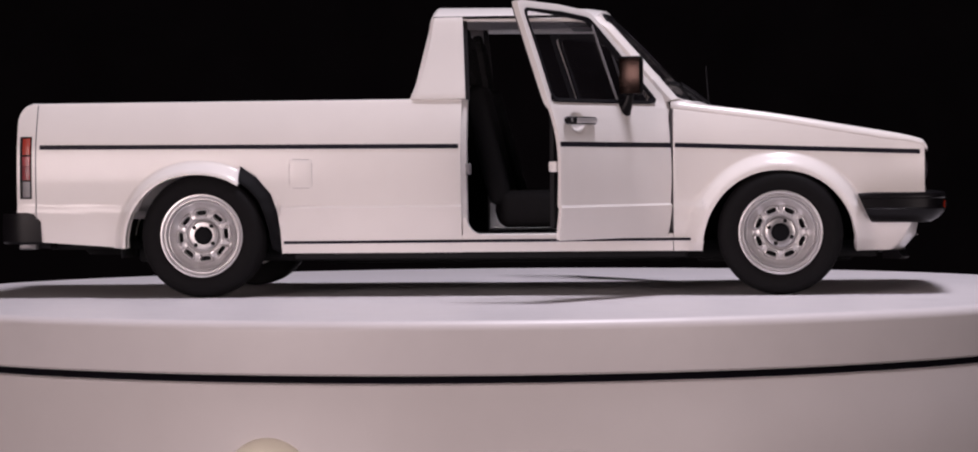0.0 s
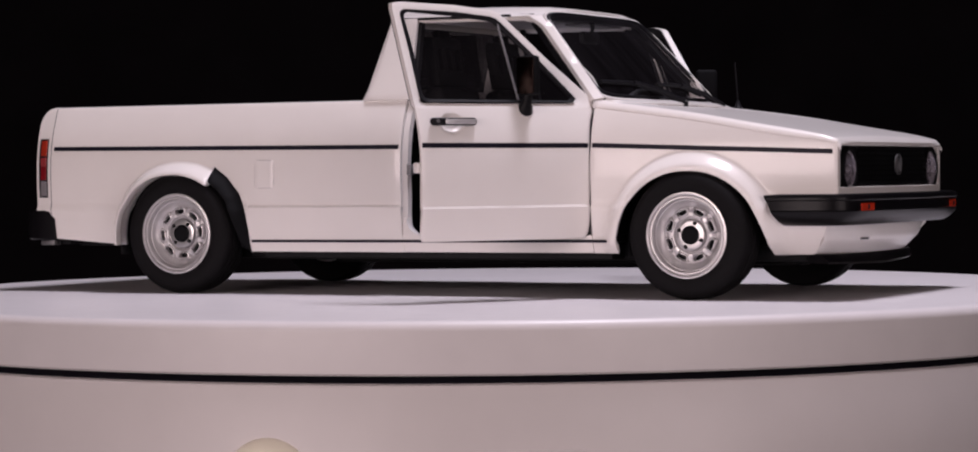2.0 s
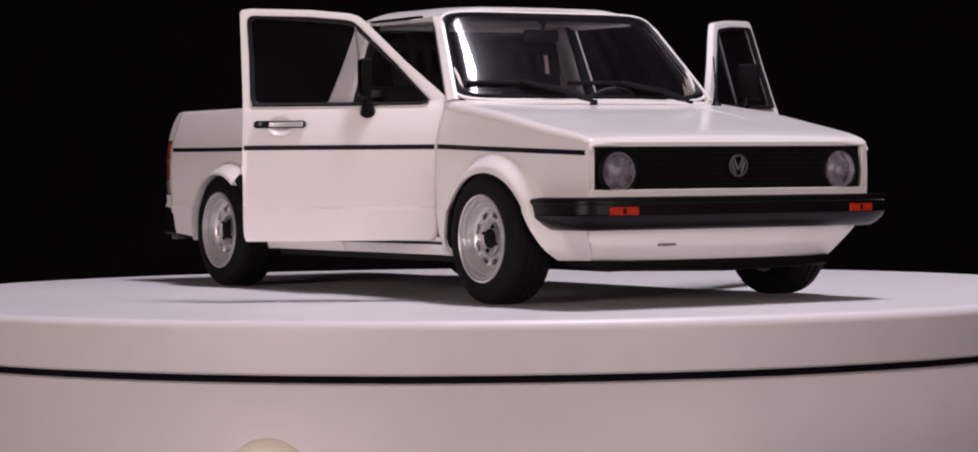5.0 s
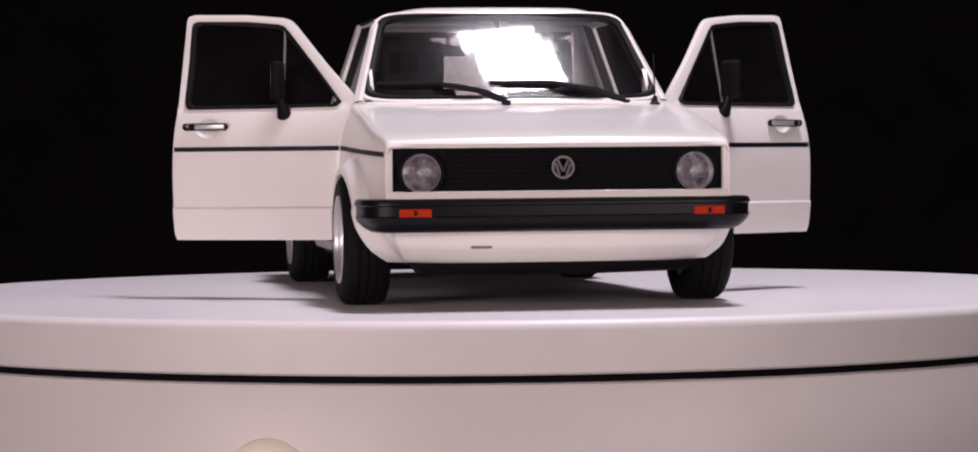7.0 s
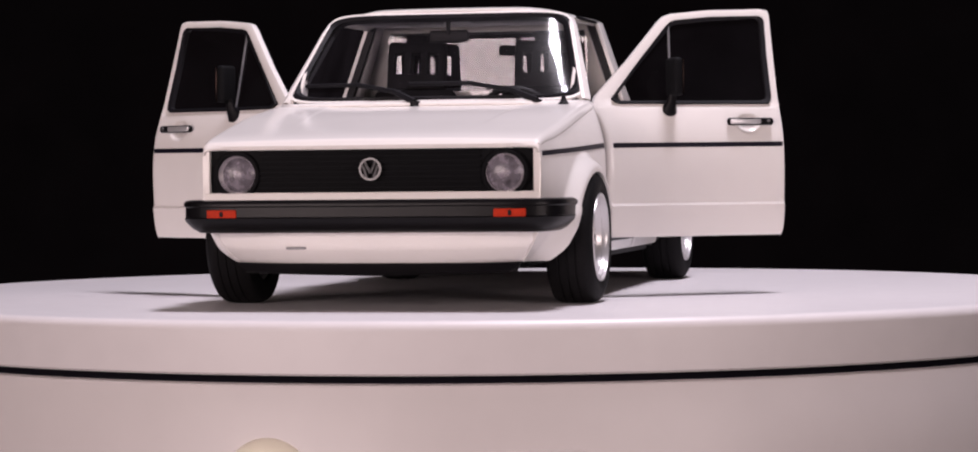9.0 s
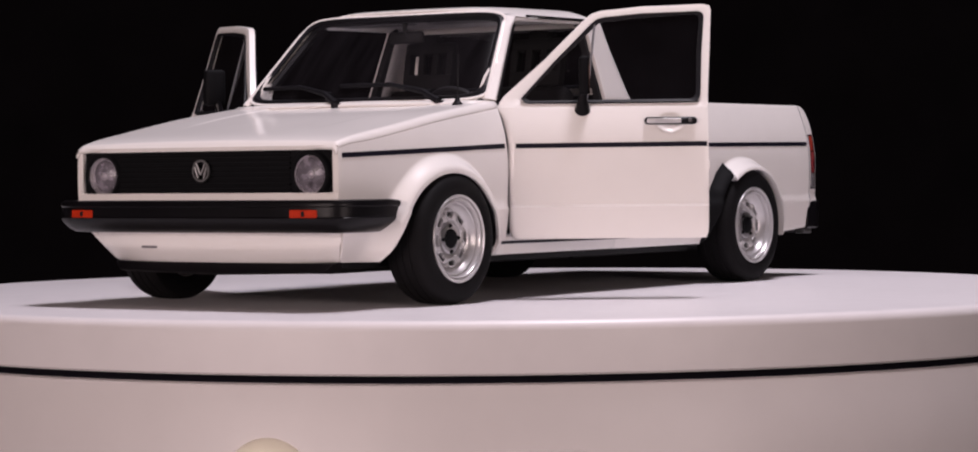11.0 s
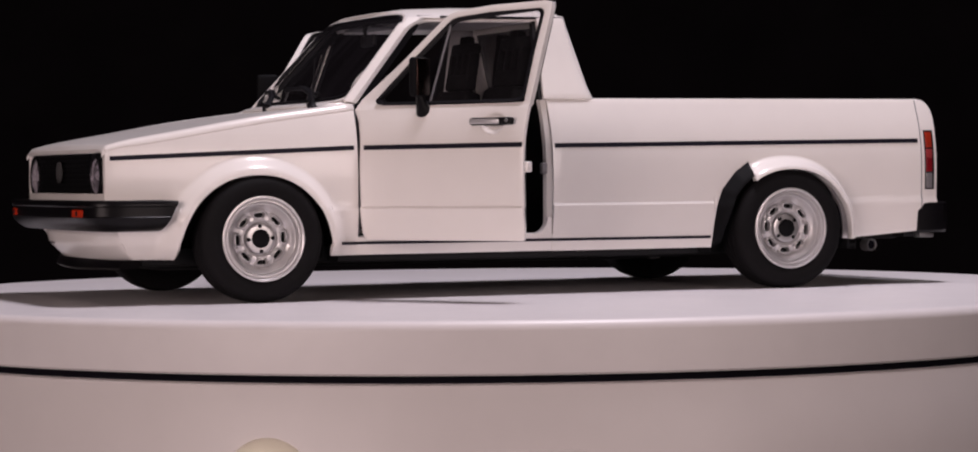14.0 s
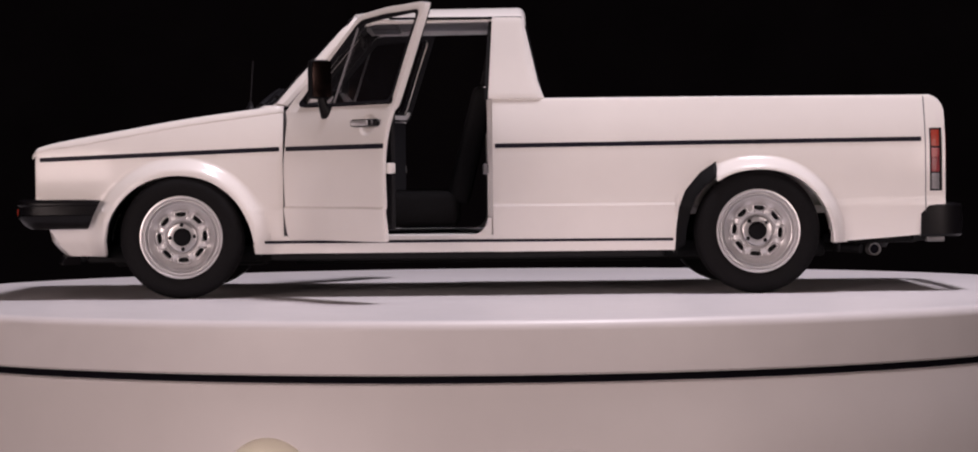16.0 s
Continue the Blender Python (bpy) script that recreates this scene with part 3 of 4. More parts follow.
def build_cab():
    # windscreen surface, u from foot to head, v across
    def screen(u, v):
        w = 38.2 + (31.0 - 38.2) * u
        return (47.2 + (27.4 - 47.2) * u + 3.99 * (1 - abs(v) ** 2.185) * (1 - 0.344 * u) + 3.66 * u * (1 - u) * (1 - v ** 4), v * w, 49.2 + (71.8 - 49.2) * u)
    cowl = grid(lambda u, v: (interp(u, [(0, 52.0), (0.4, 50.2), (1, 46.6)]) + 3.4 * (1 - abs(v) ** 3), v * 38.4, interp(u, [(0, 47.8), (0.4, 48.6), (1, 48.7)]) + 0.4 * (1 - v * v)), lin(0, 1, 6), lin(-1, 1, 20), flip=True)
    part("cowl", facing(cowl, (0, 0, 1)), PAINT, pickup, solid=0.8)

    def glazing(u, v):
        x, y, z = screen(u, v)
        roll = 0.85 * max(0, (abs(v) - 0.83) / 0.125) ** 2
        return (x - 0.75 * roll, y, z - 0.6 * roll)
    glass = part("windscreen", grid(glazing, lin(0.008, 0.975, 12), [-0.99, -0.97, -0.955, -0.94, -0.925, -0.91, -0.895, -0.88] + lin(-0.86, 0.86, 22) + [0.88, 0.895, 0.91, 0.925, 0.94, 0.955, 0.97, 0.99], flip=True), SCREEN, pickup, "clear windscreen glass")
    glass.visible_shadow = False
    # black rubber seal round the glass
    def rounded(k, n=72, e=0.2):
        a = 2 * math.pi * k / n
        return (0.492 + 0.488 * math.copysign(abs(math.sin(a)) ** e, math.sin(a)), 0.99 * math.copysign(abs(math.cos(a)) ** e, math.cos(a)))
    loop = [rounded(k + 0.5) for k in range(72)]
    rings = []
    for u, v in loop:
        c = Vector(screen(u, v))
        iu, iv = u + (0.5 - u) * 0.075, v * 0.955
        ou, ov = u + (u - 0.5) * 0.02, v * 1.012
        p, q = Vector(screen(iu, iv)), Vector(screen(ou, ov))
        nrm = Vector((0.75, 0, 0.66))
        rings.append([p + nrm * 0.05, (p + q) / 2 + nrm * 0.55, q + nrm * 0.15, q - nrm * 0.4, p - nrm * 0.4])
    rings.append(rings[0])
    frame_rings = []
    for u, v in loop:
        p, q = Vector(screen(u, v)), Vector(screen(0.492 + (u - 0.492) * 1.055, v * 1.022))
        frame_rings.append([p + Vector((0.12, 0, 0.1)), q + Vector((0.2, 0, 0.16)), q - Vector((0.6, 0, 0.5)), p - Vector((0.5, 0, 0.4))])
    frame_rings.append(frame_rings[0])
    part("windscreen_frame", loft(frame_rings, caps=False), PAINT, pickup)
    lining = []
    for u, v in loop:
        p, q = Vector(screen(0.492 + (u - 0.492) * 0.93, v * 0.96)), Vector(screen(0.492 + (u - 0.492) * 1.05, v * 1.02))
        lining.append([p - Vector((0.62, 0, 0.52)), q - Vector((0.66, 0, 0.56)), q - Vector((1.1, 0, 0.95)), p - Vector((1.1, 0, 0.95))])
    lining.append(lining[0])
    part("screen_lining", loft(lining, caps=False), DARKIN, pickup, "black lining inside the windscreen frame")
    part("windscreen_seal", loft(rings, caps=False), TRIM, pickup, "black rubber windscreen seal")
    for s in (1, -1):
        rings = []
        for u in lin(-0.02, 1.0, 22):
            z = 49.2 + 22.6 * u
            p = Vector(screen(min(u, 0.985), 0.985))
            bend = smooth(0.80, 1.05, u)
            out = Vector((p.x - 2.0 - 1.8 * bend, cab_w(z) + 0.35 - 0.7 * bend, z - 1.4 * bend))
            rings.append([p + Vector((0.5 - 0.5 * bend, -0.1 - 0.5 * bend, 0.45 - 1.3 * bend)), p + Vector((0.4 - 0.8 * bend, 0.7 - 0.7 * bend, 0.35 - 1.5 * bend)), out + Vector((0.7, 0.1, 0)), out + Vector((-0.6, -0.4, -0.3)), out + Vector((-0.5, -2.0, -0.5)), p + Vector((-0.8, -1.0, -0.6))])
        for f in (0.35, 0.7, 1.0):
            back_by = Vector((-6.0 * f, 0.0, -0.15 * f))
            rings.append([Vector(q) + back_by for q in rings[21]])
        part("a_pillar", sided(loft(rings), s), PAINT, pickup, bevel=0.15)
        inside = []
        for u in lin(0.0, 0.97, 16):
            z = 49.2 + 22.6 * u
            p = Vector(screen(min(u, 0.985), 0.985))
            bend = smooth(0.80, 1.05, u)
            out = Vector((p.x - 2.0 - 1.8 * bend, cab_w(z) + 0.35 - 0.7 * bend, z - 1.4 * bend))
            inside.append([p + Vector((-0.6, -1.15, -0.8)), out + Vector((-0.55, -2.15, -0.55)), out + Vector((-0.9, -2.6, -0.8)), p + Vector((-1.2, -1.9, -1.3))])
        part("pillar_lining", sided(loft(inside), s), DARKIN, pickup, "black lining inside the pillar")
        # dark inner face of the pillar, seen past the open door
        rings = [[(47.2 - 19.8 * u - 3.2, cab_w(49.2 + 22.6 * u) - 0.4, 49.2 + 22.6 * u), (47.2 - 19.8 * u - 2.6, cab_w(49.2 + 22.6 * u) - 2.6, 49.2 + 22.6 * u), (47.2 - 19.8 * u - 4.4, cab_w(49.2 + 22.6 * u) - 2.6, 49.2 + 22.6 * u - 0.6), (47.2 - 19.8 * u - 4.4, cab_w(49.2 + 22.6 * u) - 0.8, 49.2 + 22.6 * u - 0.6)] for u in lin(0, 0.88, 8)]
        part("door_seal", sided(loft(rings), s), TRIM, pickup, "black door seal")
        gus = [(45.8, 48.4), (45.6, 51.5), (43.5, 54.8), (39.6, 58.6), (37.6, 58.8), (37.2, 57.4), (40.0, 54.4), (41.2, 51.0), (41.4, 48.4)]
        part("pillar_gusset", sided(loft([[(x, y, z) for x, z in gus] for y in (34.4, 35.2)]), s), PAINT, pickup)
        # cab quarter panel behind the door
        qp = grid(lambda u, v: (interp(v, [(49.6, -5.6), (72, -6.9)]) * (1 - u) + interp(v, CAB_BACK) * u, cab_w(v) - 0.35 * interp(v, [(49.6, 1), (72, 0)]) * u - 0.9 * smooth(0.9, 1.0, u), v), lin(0, 0.9, 7) + [0.94, 0.97, 1.0], lin(49.9, 70.9, 14), flip=True)
        part("cab_quarter", sided(facing(qp, (0, 1, 0)), s), PAINT, pickup, solid=1.0, bevel=0.2)
        part("quarter_trim", sided(grid(lambda u, v: (-7.2 - 7.6 * u, cab_w(v) - 3.1, v), lin(0, 1, 3), lin(50, 70.5, 6)), s), LINING, pickup, "pale grey cabin side trim", solid=0.4)
        # inner edge of the quarter
        part("cab_jamb", sided(loft([[(interp(z, [(49.6, -5.6), (72, -6.9)]) + 0.9, cab_w(z) - 1.2, z), (interp(z, [(49.6, -5.6), (72, -6.9)]) + 0.9, cab_w(z) - 3, z), (-7.4, cab_w(z) - 3, z), (-7.4, cab_w(z) - 1.2, z)] for z in lin(49.6, 71, 8)]), s), DARKIN, pickup, "black cabin pillar trim")
        # roof rail with drip moulding
        def rail_ring(x):
            t = 2.4 * smooth(6, 24, x)
            w, d = cab_w(72) - t, 0.25 * t
            return [(x, w - 0.3, 70.5 - d), (x, w - 0.05, 70.8 - d), (x, w - 0.1, 71.0 - d), (x, w - 0.5, 71.3 - d), (x, w - 3.5, 71.5 - d), (x, w - 3.5, 70.6 - d)]
        rail = loft([rail_ring(x) for x in lin(-14.4, 24.0, 20)])
        part("roof_rail", sided(rail, s), PAINT, pickup)
        part("drip_moulding", sided(box(-14.3, 19.5, cab_w(72) - 0.6, cab_w(72) + 0.4, 70.4, 71.0, 0.15), s), TRIM, pickup, "thin black drip moulding")
    # roof skin
    def roof(u, v):
        x = 27.6 + (-15.5 - 27.6) * u
        a = abs(v)
        z = 72.85 + 0.45 * u + 1.0 * (1 - a ** 2.5) * (0.4 + 0.6 * smooth(0, 0.4, u)) - 0.5 * smooth(0.1, 0, u)
        knee = 0.62 - 0.10 * smooth(0.28, 0, u)
        z -= 1.6 * max(0, (u - 0.955) / 0.045) ** 2.5
        z -= 0.45 * smooth(0.6, 0.88, a) + 2.5 * max(0, (a - knee) / (1 - knee)) ** 2.4
        front = smooth(0.09, 0, u)
        x += -0.7 * smooth(0.2, 0, u) + 2.5 * (1 - a ** 3) * smooth(0.35, 0, u) - 1.1 * smooth(0.7, 1.0, a) * front
        return (x, v * (31.2 - 0.2 * front - 0.5 * smooth(0.96, 1, u)), z)
    part("roof", facing(grid(roof, [0, 0.02, 0.05] + lin(0.1, 0.94, 14) + [0.955, 0.965, 0.975, 0.985, 0.993, 1.0], [-1, -0.985, -0.97, -0.95, -0.925] + lin(-0.9, 0.9, 23) + [0.925, 0.95, 0.97, 0.985, 1]), (0, 0, 1)), PAINT, pickup, solid=0.8)
    part("headliner", box(-13.5, 24.5, -28.5, 28.5, 70.6, 71.3, 0.3), LINING, pickup, "pale grey headliner")
    # header bar over the windscreen inside
    part("screen_header", loft([[(26.4 + 1.6 * (1 - v * v), v * 27.5, 71.6 - 1.9 * abs(v) ** 3), (26.4 + 1.6 * (1 - v * v), v * 27.5, 72.0 - 1.9 * abs(v) ** 3), (24 + 1.6 * (1 - v * v), v * 27.5, 72.2 - 1.9 * abs(v) ** 3), (24, v * 27.5, 70.8 - 1.6 * abs(v) ** 3)] for v in lin(-1, 1, 16)]), PAINT, pickup)
    # rear wall of the cab with its window
    def back(y, z):
        return (interp(z, CAB_BACK) + 0.1, y, z)
    wall = grid(lambda y, z: back(y, z), [-37, -30, -27, 27, 30, 37], [20, 50.0, 53.5, 69.3, 71.0], skip=lambda i, j: i == 2 and j == 2)
    for vtx in wall.verts:
        if vtx.co.z > 50:
            vtx.co.y *= min(1, (cab_w(vtx.co.z) - 0.9) / 37) if abs(vtx.co.y) > 36 else 1
    rear = part("cab_rear_wall", facing(wall, (-1, 0, 0)), PAINT, pickup, solid=1.0)
    pane = grid(lambda y, z: (-14.2, y, z), lin(-27.6, 27.6, 6), lin(51.5, 70.4, 5))
    pg = part("rear_window", pane, GLASS, rear, "clear rear cab window")
    pg.visible_shadow = False
    fr = []
    for y, z in [(-27, 53.5), (27, 53.5), (27, 69.3), (-27, 69.3), (-27, 53.5)]:
        fr.append(Vector(back(y, z)))
    for a, b in zip(fr, fr[1:]):
        part("window_seal", tube([a, b], 0.7, 8), TRIM, rear)


build_cab()


# ---- bed, tailgate, tail lamps, rear bumper, underside ----
def build_rear():
    part("bed_floor", box(-118, -20, -35, 35, 21.0, 22.0, 0.2), PAINT, pickup)
    gate = loft([[(interp(z, [(14.5, -121.2), (45, -121.5), (48, -120.6), (49.2, -119.6), (50, -118.2)]), y, z) for y in (-34.5, 34.5)] + [(-117.2, y, z) for y in (34.5, -34.5)] for z in [14.5, 20, 26, 32, 38, 44, 46, 48, 49.3, 50]])
    part("tailgate", gate, PAINT, pickup, bevel=0.2)
    for s in (1, -1):
        def pane(z0, z1, m, nm, lb):
            rings = []
            for z in lin(z0, z1, 4):
                w = flank(-118, z)
                rings.append([(-117.9, w + 0.25, z), (-119.8, w + 0.1, z), (-121.4, w - 0.9, z), (-122.1, w - 2.6, z), (-122.2, w - 5.5, z), (-118, w - 5.5, z)])
            return part(nm, sided(loft(rings), s), m, cluster, lb, bevel=0.12)
        rings = [[(-117.5, flank(-118, z) + 0.15, z), (-120.4, flank(-118, z) + 0.0, z), (-121.6, flank(-118, z) - 1.5, z), (-121.6, flank(-118, z) - 7, z), (-117.5, flank(-118, z) - 7, z)] for z in lin(25.4, 41.4, 8)]
        cluster = part("tail_lamp", sided(loft(rings), s), TRIM, pickup, "upright tail lamp in orange, red and clear")
        pane(36.7, 40.9, ORANGE, "turn_lens", "orange lens")
        pane(33.9, 36.3, PINK, "reflector_lens", "pale red reflector")
        pane(30.2, 33.85, RED, "brake_lens", "red lens")
        pane(25.8, 29.9, CLEAR, "reversing_lens", "clear lens")
    path = [(-115.2, 39.6), (-119, 39.8), (-123, 39.2), (-125.9, 37.0), (-127.0, 32), (-127.5, 16), (-127.6, 0)]
    path = path + [(x, -y) for x, y in path[-2::-1]]
    sect = [(-3.5, 22.1), (-0.6, 22.1), (0, 21.6), (0.1, 18), (0, 14.4), (-0.5, 13.8), (-3.5, 13.8)]
    rings = []
    for i, (x, y) in enumerate(path):
        a, b = path[max(i - 1, 0)], path[min(i + 1, len(path) - 1)]
        d = Vector((b[0] - a[0], b[1] - a[1])).normalized()
        nx, ny = -d.y, d.x
        if nx * (x + 110) + ny * y < 0:
            nx, ny = -nx, -ny
        rings.append([(x + nx * o, y + ny * o, z) for o, z in sect])
    bump = part("rear_bumper", loft(rings), BLACK, pickup, "black plastic rear bumper")
    part("rear_valance", box(-121, -114, -34, 34, 12.6, 15, 0.4), UNDER, pickup)
    for s in (1, -1):
        part("bumper_bracket", box(-121.5, -117.0, s * 36 - 1.6, s * 36 + 1.6, 12.4, 13.9, 0.3), BADGE, bump, "pale metal bumper bracket")
    # underside
    chassis = box(-92, 98, -30, 30, 8.8, 13.5, 1.0)
    part("bed_underside", box(-116, -91.5, -28, 28, 12.0, 14.5, 0.8), UNDER, pickup)
    part("floor_pan", box(-50, 50, -37.5, 37.5, 9.2, 13.4, 0.8), UNDER, pickup)
    part("engine_sump", box(52, 92, -24, 24, 7.6, 14, 1.5), UNDER, pickup)
    part("exhaust_tunnel", box(-47, 46, -6, 6, 7.2, 10, 1.0), UNDER, pickup)
    part("chassis", chassis, UNDER, pickup, "black plastic chassis plate")
    for x in (72.8, RX + 0.9):
        part("axle", tube([(x, -37, 16), (x, 37, 16)], 1.6, 12), UNDER, pickup)
    part("spare_carrier", moved(lathe([(0.01, 0), (12, 0), (13, 1.5), (12, 3.2), (0.01, 3.2)], 32, "z"), Matrix.Translation((-100, 0, 10.2))), UNDER, pickup)
    pipe = tube([(-30, 12, 8.6), (-60, 16, 9.2), (-88, 26, 11.5), (-97, 27.6, 10.9), (-101.2, 30.4, 10.6)], 1.25, 12)
    ex = part("exhaust_pipe", pipe, UNDER, pickup)
    tip = lathe([(0.01, -0.9), (1.2, -0.9), (1.25, 0), (1.55, 0.1), (1.7, -0.2), (1.7, -3.2), (1.2, -3.2)], 24)
    part("exhaust_tip", moved(tip, Matrix.Translation((-104.2, 34.0, 10.6)) @ Matrix.Rotation(radians(8), 4, "Z")), BADGE, ex, "dull metal exhaust tip")
    part("exhaust_bore", moved(lathe([(0.01, -0.5), (1.2, -0.5), (1.2, -0.7), (0.01, -0.7)], 20), Matrix.Translation((-104.2, 34.0, 10.6)) @ Matrix.Rotation(radians(8), 4, "Z")), BLACKGAP, ex)


build_rear()


# ---- wheels ----
def build_wheel(x, s, outer, turn, size):
    tp = [(10.2, -0.6), (10.7, 0.0), (11.4, 0.25), (12.6, 0.45), (14.0, 0.3), (15.0, -0.25), (15.6, -0.9), (15.9, -1.7), (16.0, -2.6), (16.0, -3.0), (15.75, -3.1), (15.75, -3.4), (16.02, -3.5), (16.05, -5.0), (15.78, -5.1), (15.78, -5.5), (16.05, -5.6), (16.02, -7.1), (15.75, -7.2), (15.75, -7.5), (16, -7.6), (15.9, -9.2), (15.4, -10.2), (14, -10.7), (10.2, -10.4)]
    place = Matrix.Translation((x, outer * s, 16.0 * size)) @ (Matrix.Rotation(radians(180), 4, "Z") if s < 0 else Matrix.Identity(4)) @ Matrix.Rotation(radians(turn), 4, "Y") @ Matrix.Diagonal((size, 1, size, 1))
    wheel = part("wheel", moved(lathe(tp, 72), place), RUBBER, pickup, "steel-look wheel with a black tyre")
    prof = [(10.15, -9.5), (10.15, -1.0), (10.5, -0.3), (10.75, 0.1), (10.65, 0.4), (10.3, 0.45), (10.08, 0.3), (9.95, -0.3), (9.75, -0.45), (9.55, 0.05), (9.35, 0.05), (9.2, -0.2), (9.05, -1.1), (8.95, -1.55), (8.8, -1.0), (8.6, -1.1), (8.2, -2.2), (7.6, -3.0), (7.0, -3.2), (6.7, -3.0), (6.2, -2.6), (5.6, -2.4), (5.1, -2.35), (4.7, -2.4), (4.45, -2.7), (4.3, -3.2), (4.0, -3.3)]
    seg = 96

    def fn(u, v):
        r, o = prof[v]
        a = 2 * math.pi * u / seg
        return (r * math.cos(a), o, r * math.sin(a))
    hole = lambda i, j: 19 <= j <= 22 and (i % 12) in (0, 1, 2, 3, 8, 9, 10, 11)
    rimbm = grid(fn, range(seg + 1), range(len(prof)), skip=hole, flip=True)
    bmesh.ops.remove_doubles(rimbm, verts=rimbm.verts, dist=1e-4)
    for k in range(8):
        a = k * math.pi / 4
        rings = []
        for q in range(29):
            t = 2 * math.pi * q / 28
            ct, st = math.copysign(abs(math.cos(t)) ** 0.7, math.cos(t)), math.copysign(abs(math.sin(t)) ** 0.7, math.sin(t))
            wide = 1 + 0.10 * ct
            row = []
            for hr, ht, o in ((0.62, 1.26, -3.6), (0.66, 1.32, -2.4), (0.76, 1.44, -2.12), (0.88, 1.58, -2.16), (1.28, 2.12, -2.85)):
                rr, tt = 5.88 + hr * ct, ht * st * wide
                row.append((rr * math.cos(a) - tt * math.sin(a), o, rr * math.sin(a) + tt * math.cos(a)))
            rings.append(row)
        add(rimbm, loft(rings, closed=False))
    rim = part("rim", moved(rimbm, place), SILVER, wheel, "silver slotted rim", solid=0.45)
    part("hub_plate", moved(lathe([(4.1, -3.3), (3.9, -2.8), (3.75, -2.45), (3.5, -2.36), (3.0, -2.32), (2.4, -2.32), (2.2, -2.5)], 48), place), PLATE, wheel, "round bare metal hub plate")
    part("brake_drum", moved(lathe([(0.01, -4.0), (9.6, -4.0), (9.6, -4.6), (0.01, -4.6)], 40), place), UNDER, wheel)
    part("hub_cap", moved(lathe([(0.01, -1.5), (1.4, -1.55), (2.0, -1.7), (2.3, -2.0), (2.35, -2.7)], 32), place), GRILLE, wheel, "black hub cap")
    for k in range(4):
        a = math.pi / 4 + k * math.pi / 2
        part("wheel_nut", moved(lathe([(0.01, 0.5), (0.3, 0.45), (0.5, 0.2), (0.55, -0.2)], 10), place @ Matrix.Translation((3.15 * math.cos(a), -2.25, 3.15 * math.sin(a)))), BLACK, wheel)


build_wheel(71.8, 1, 46.3, -42, 0.972)
build_wheel(73.3, -1, 46.3, 22, 0.972)
build_wheel(-73.3, 1, 45.0, -5, 0.985)
build_wheel(-72.4, -1, 45.0, 5, 0.985)


# ---- doors ----
DOORS = {1: (57.3, 20.1, 84.5), -1: (58.5, 21.7, 83.3)}  # swing and rear edge of each open door


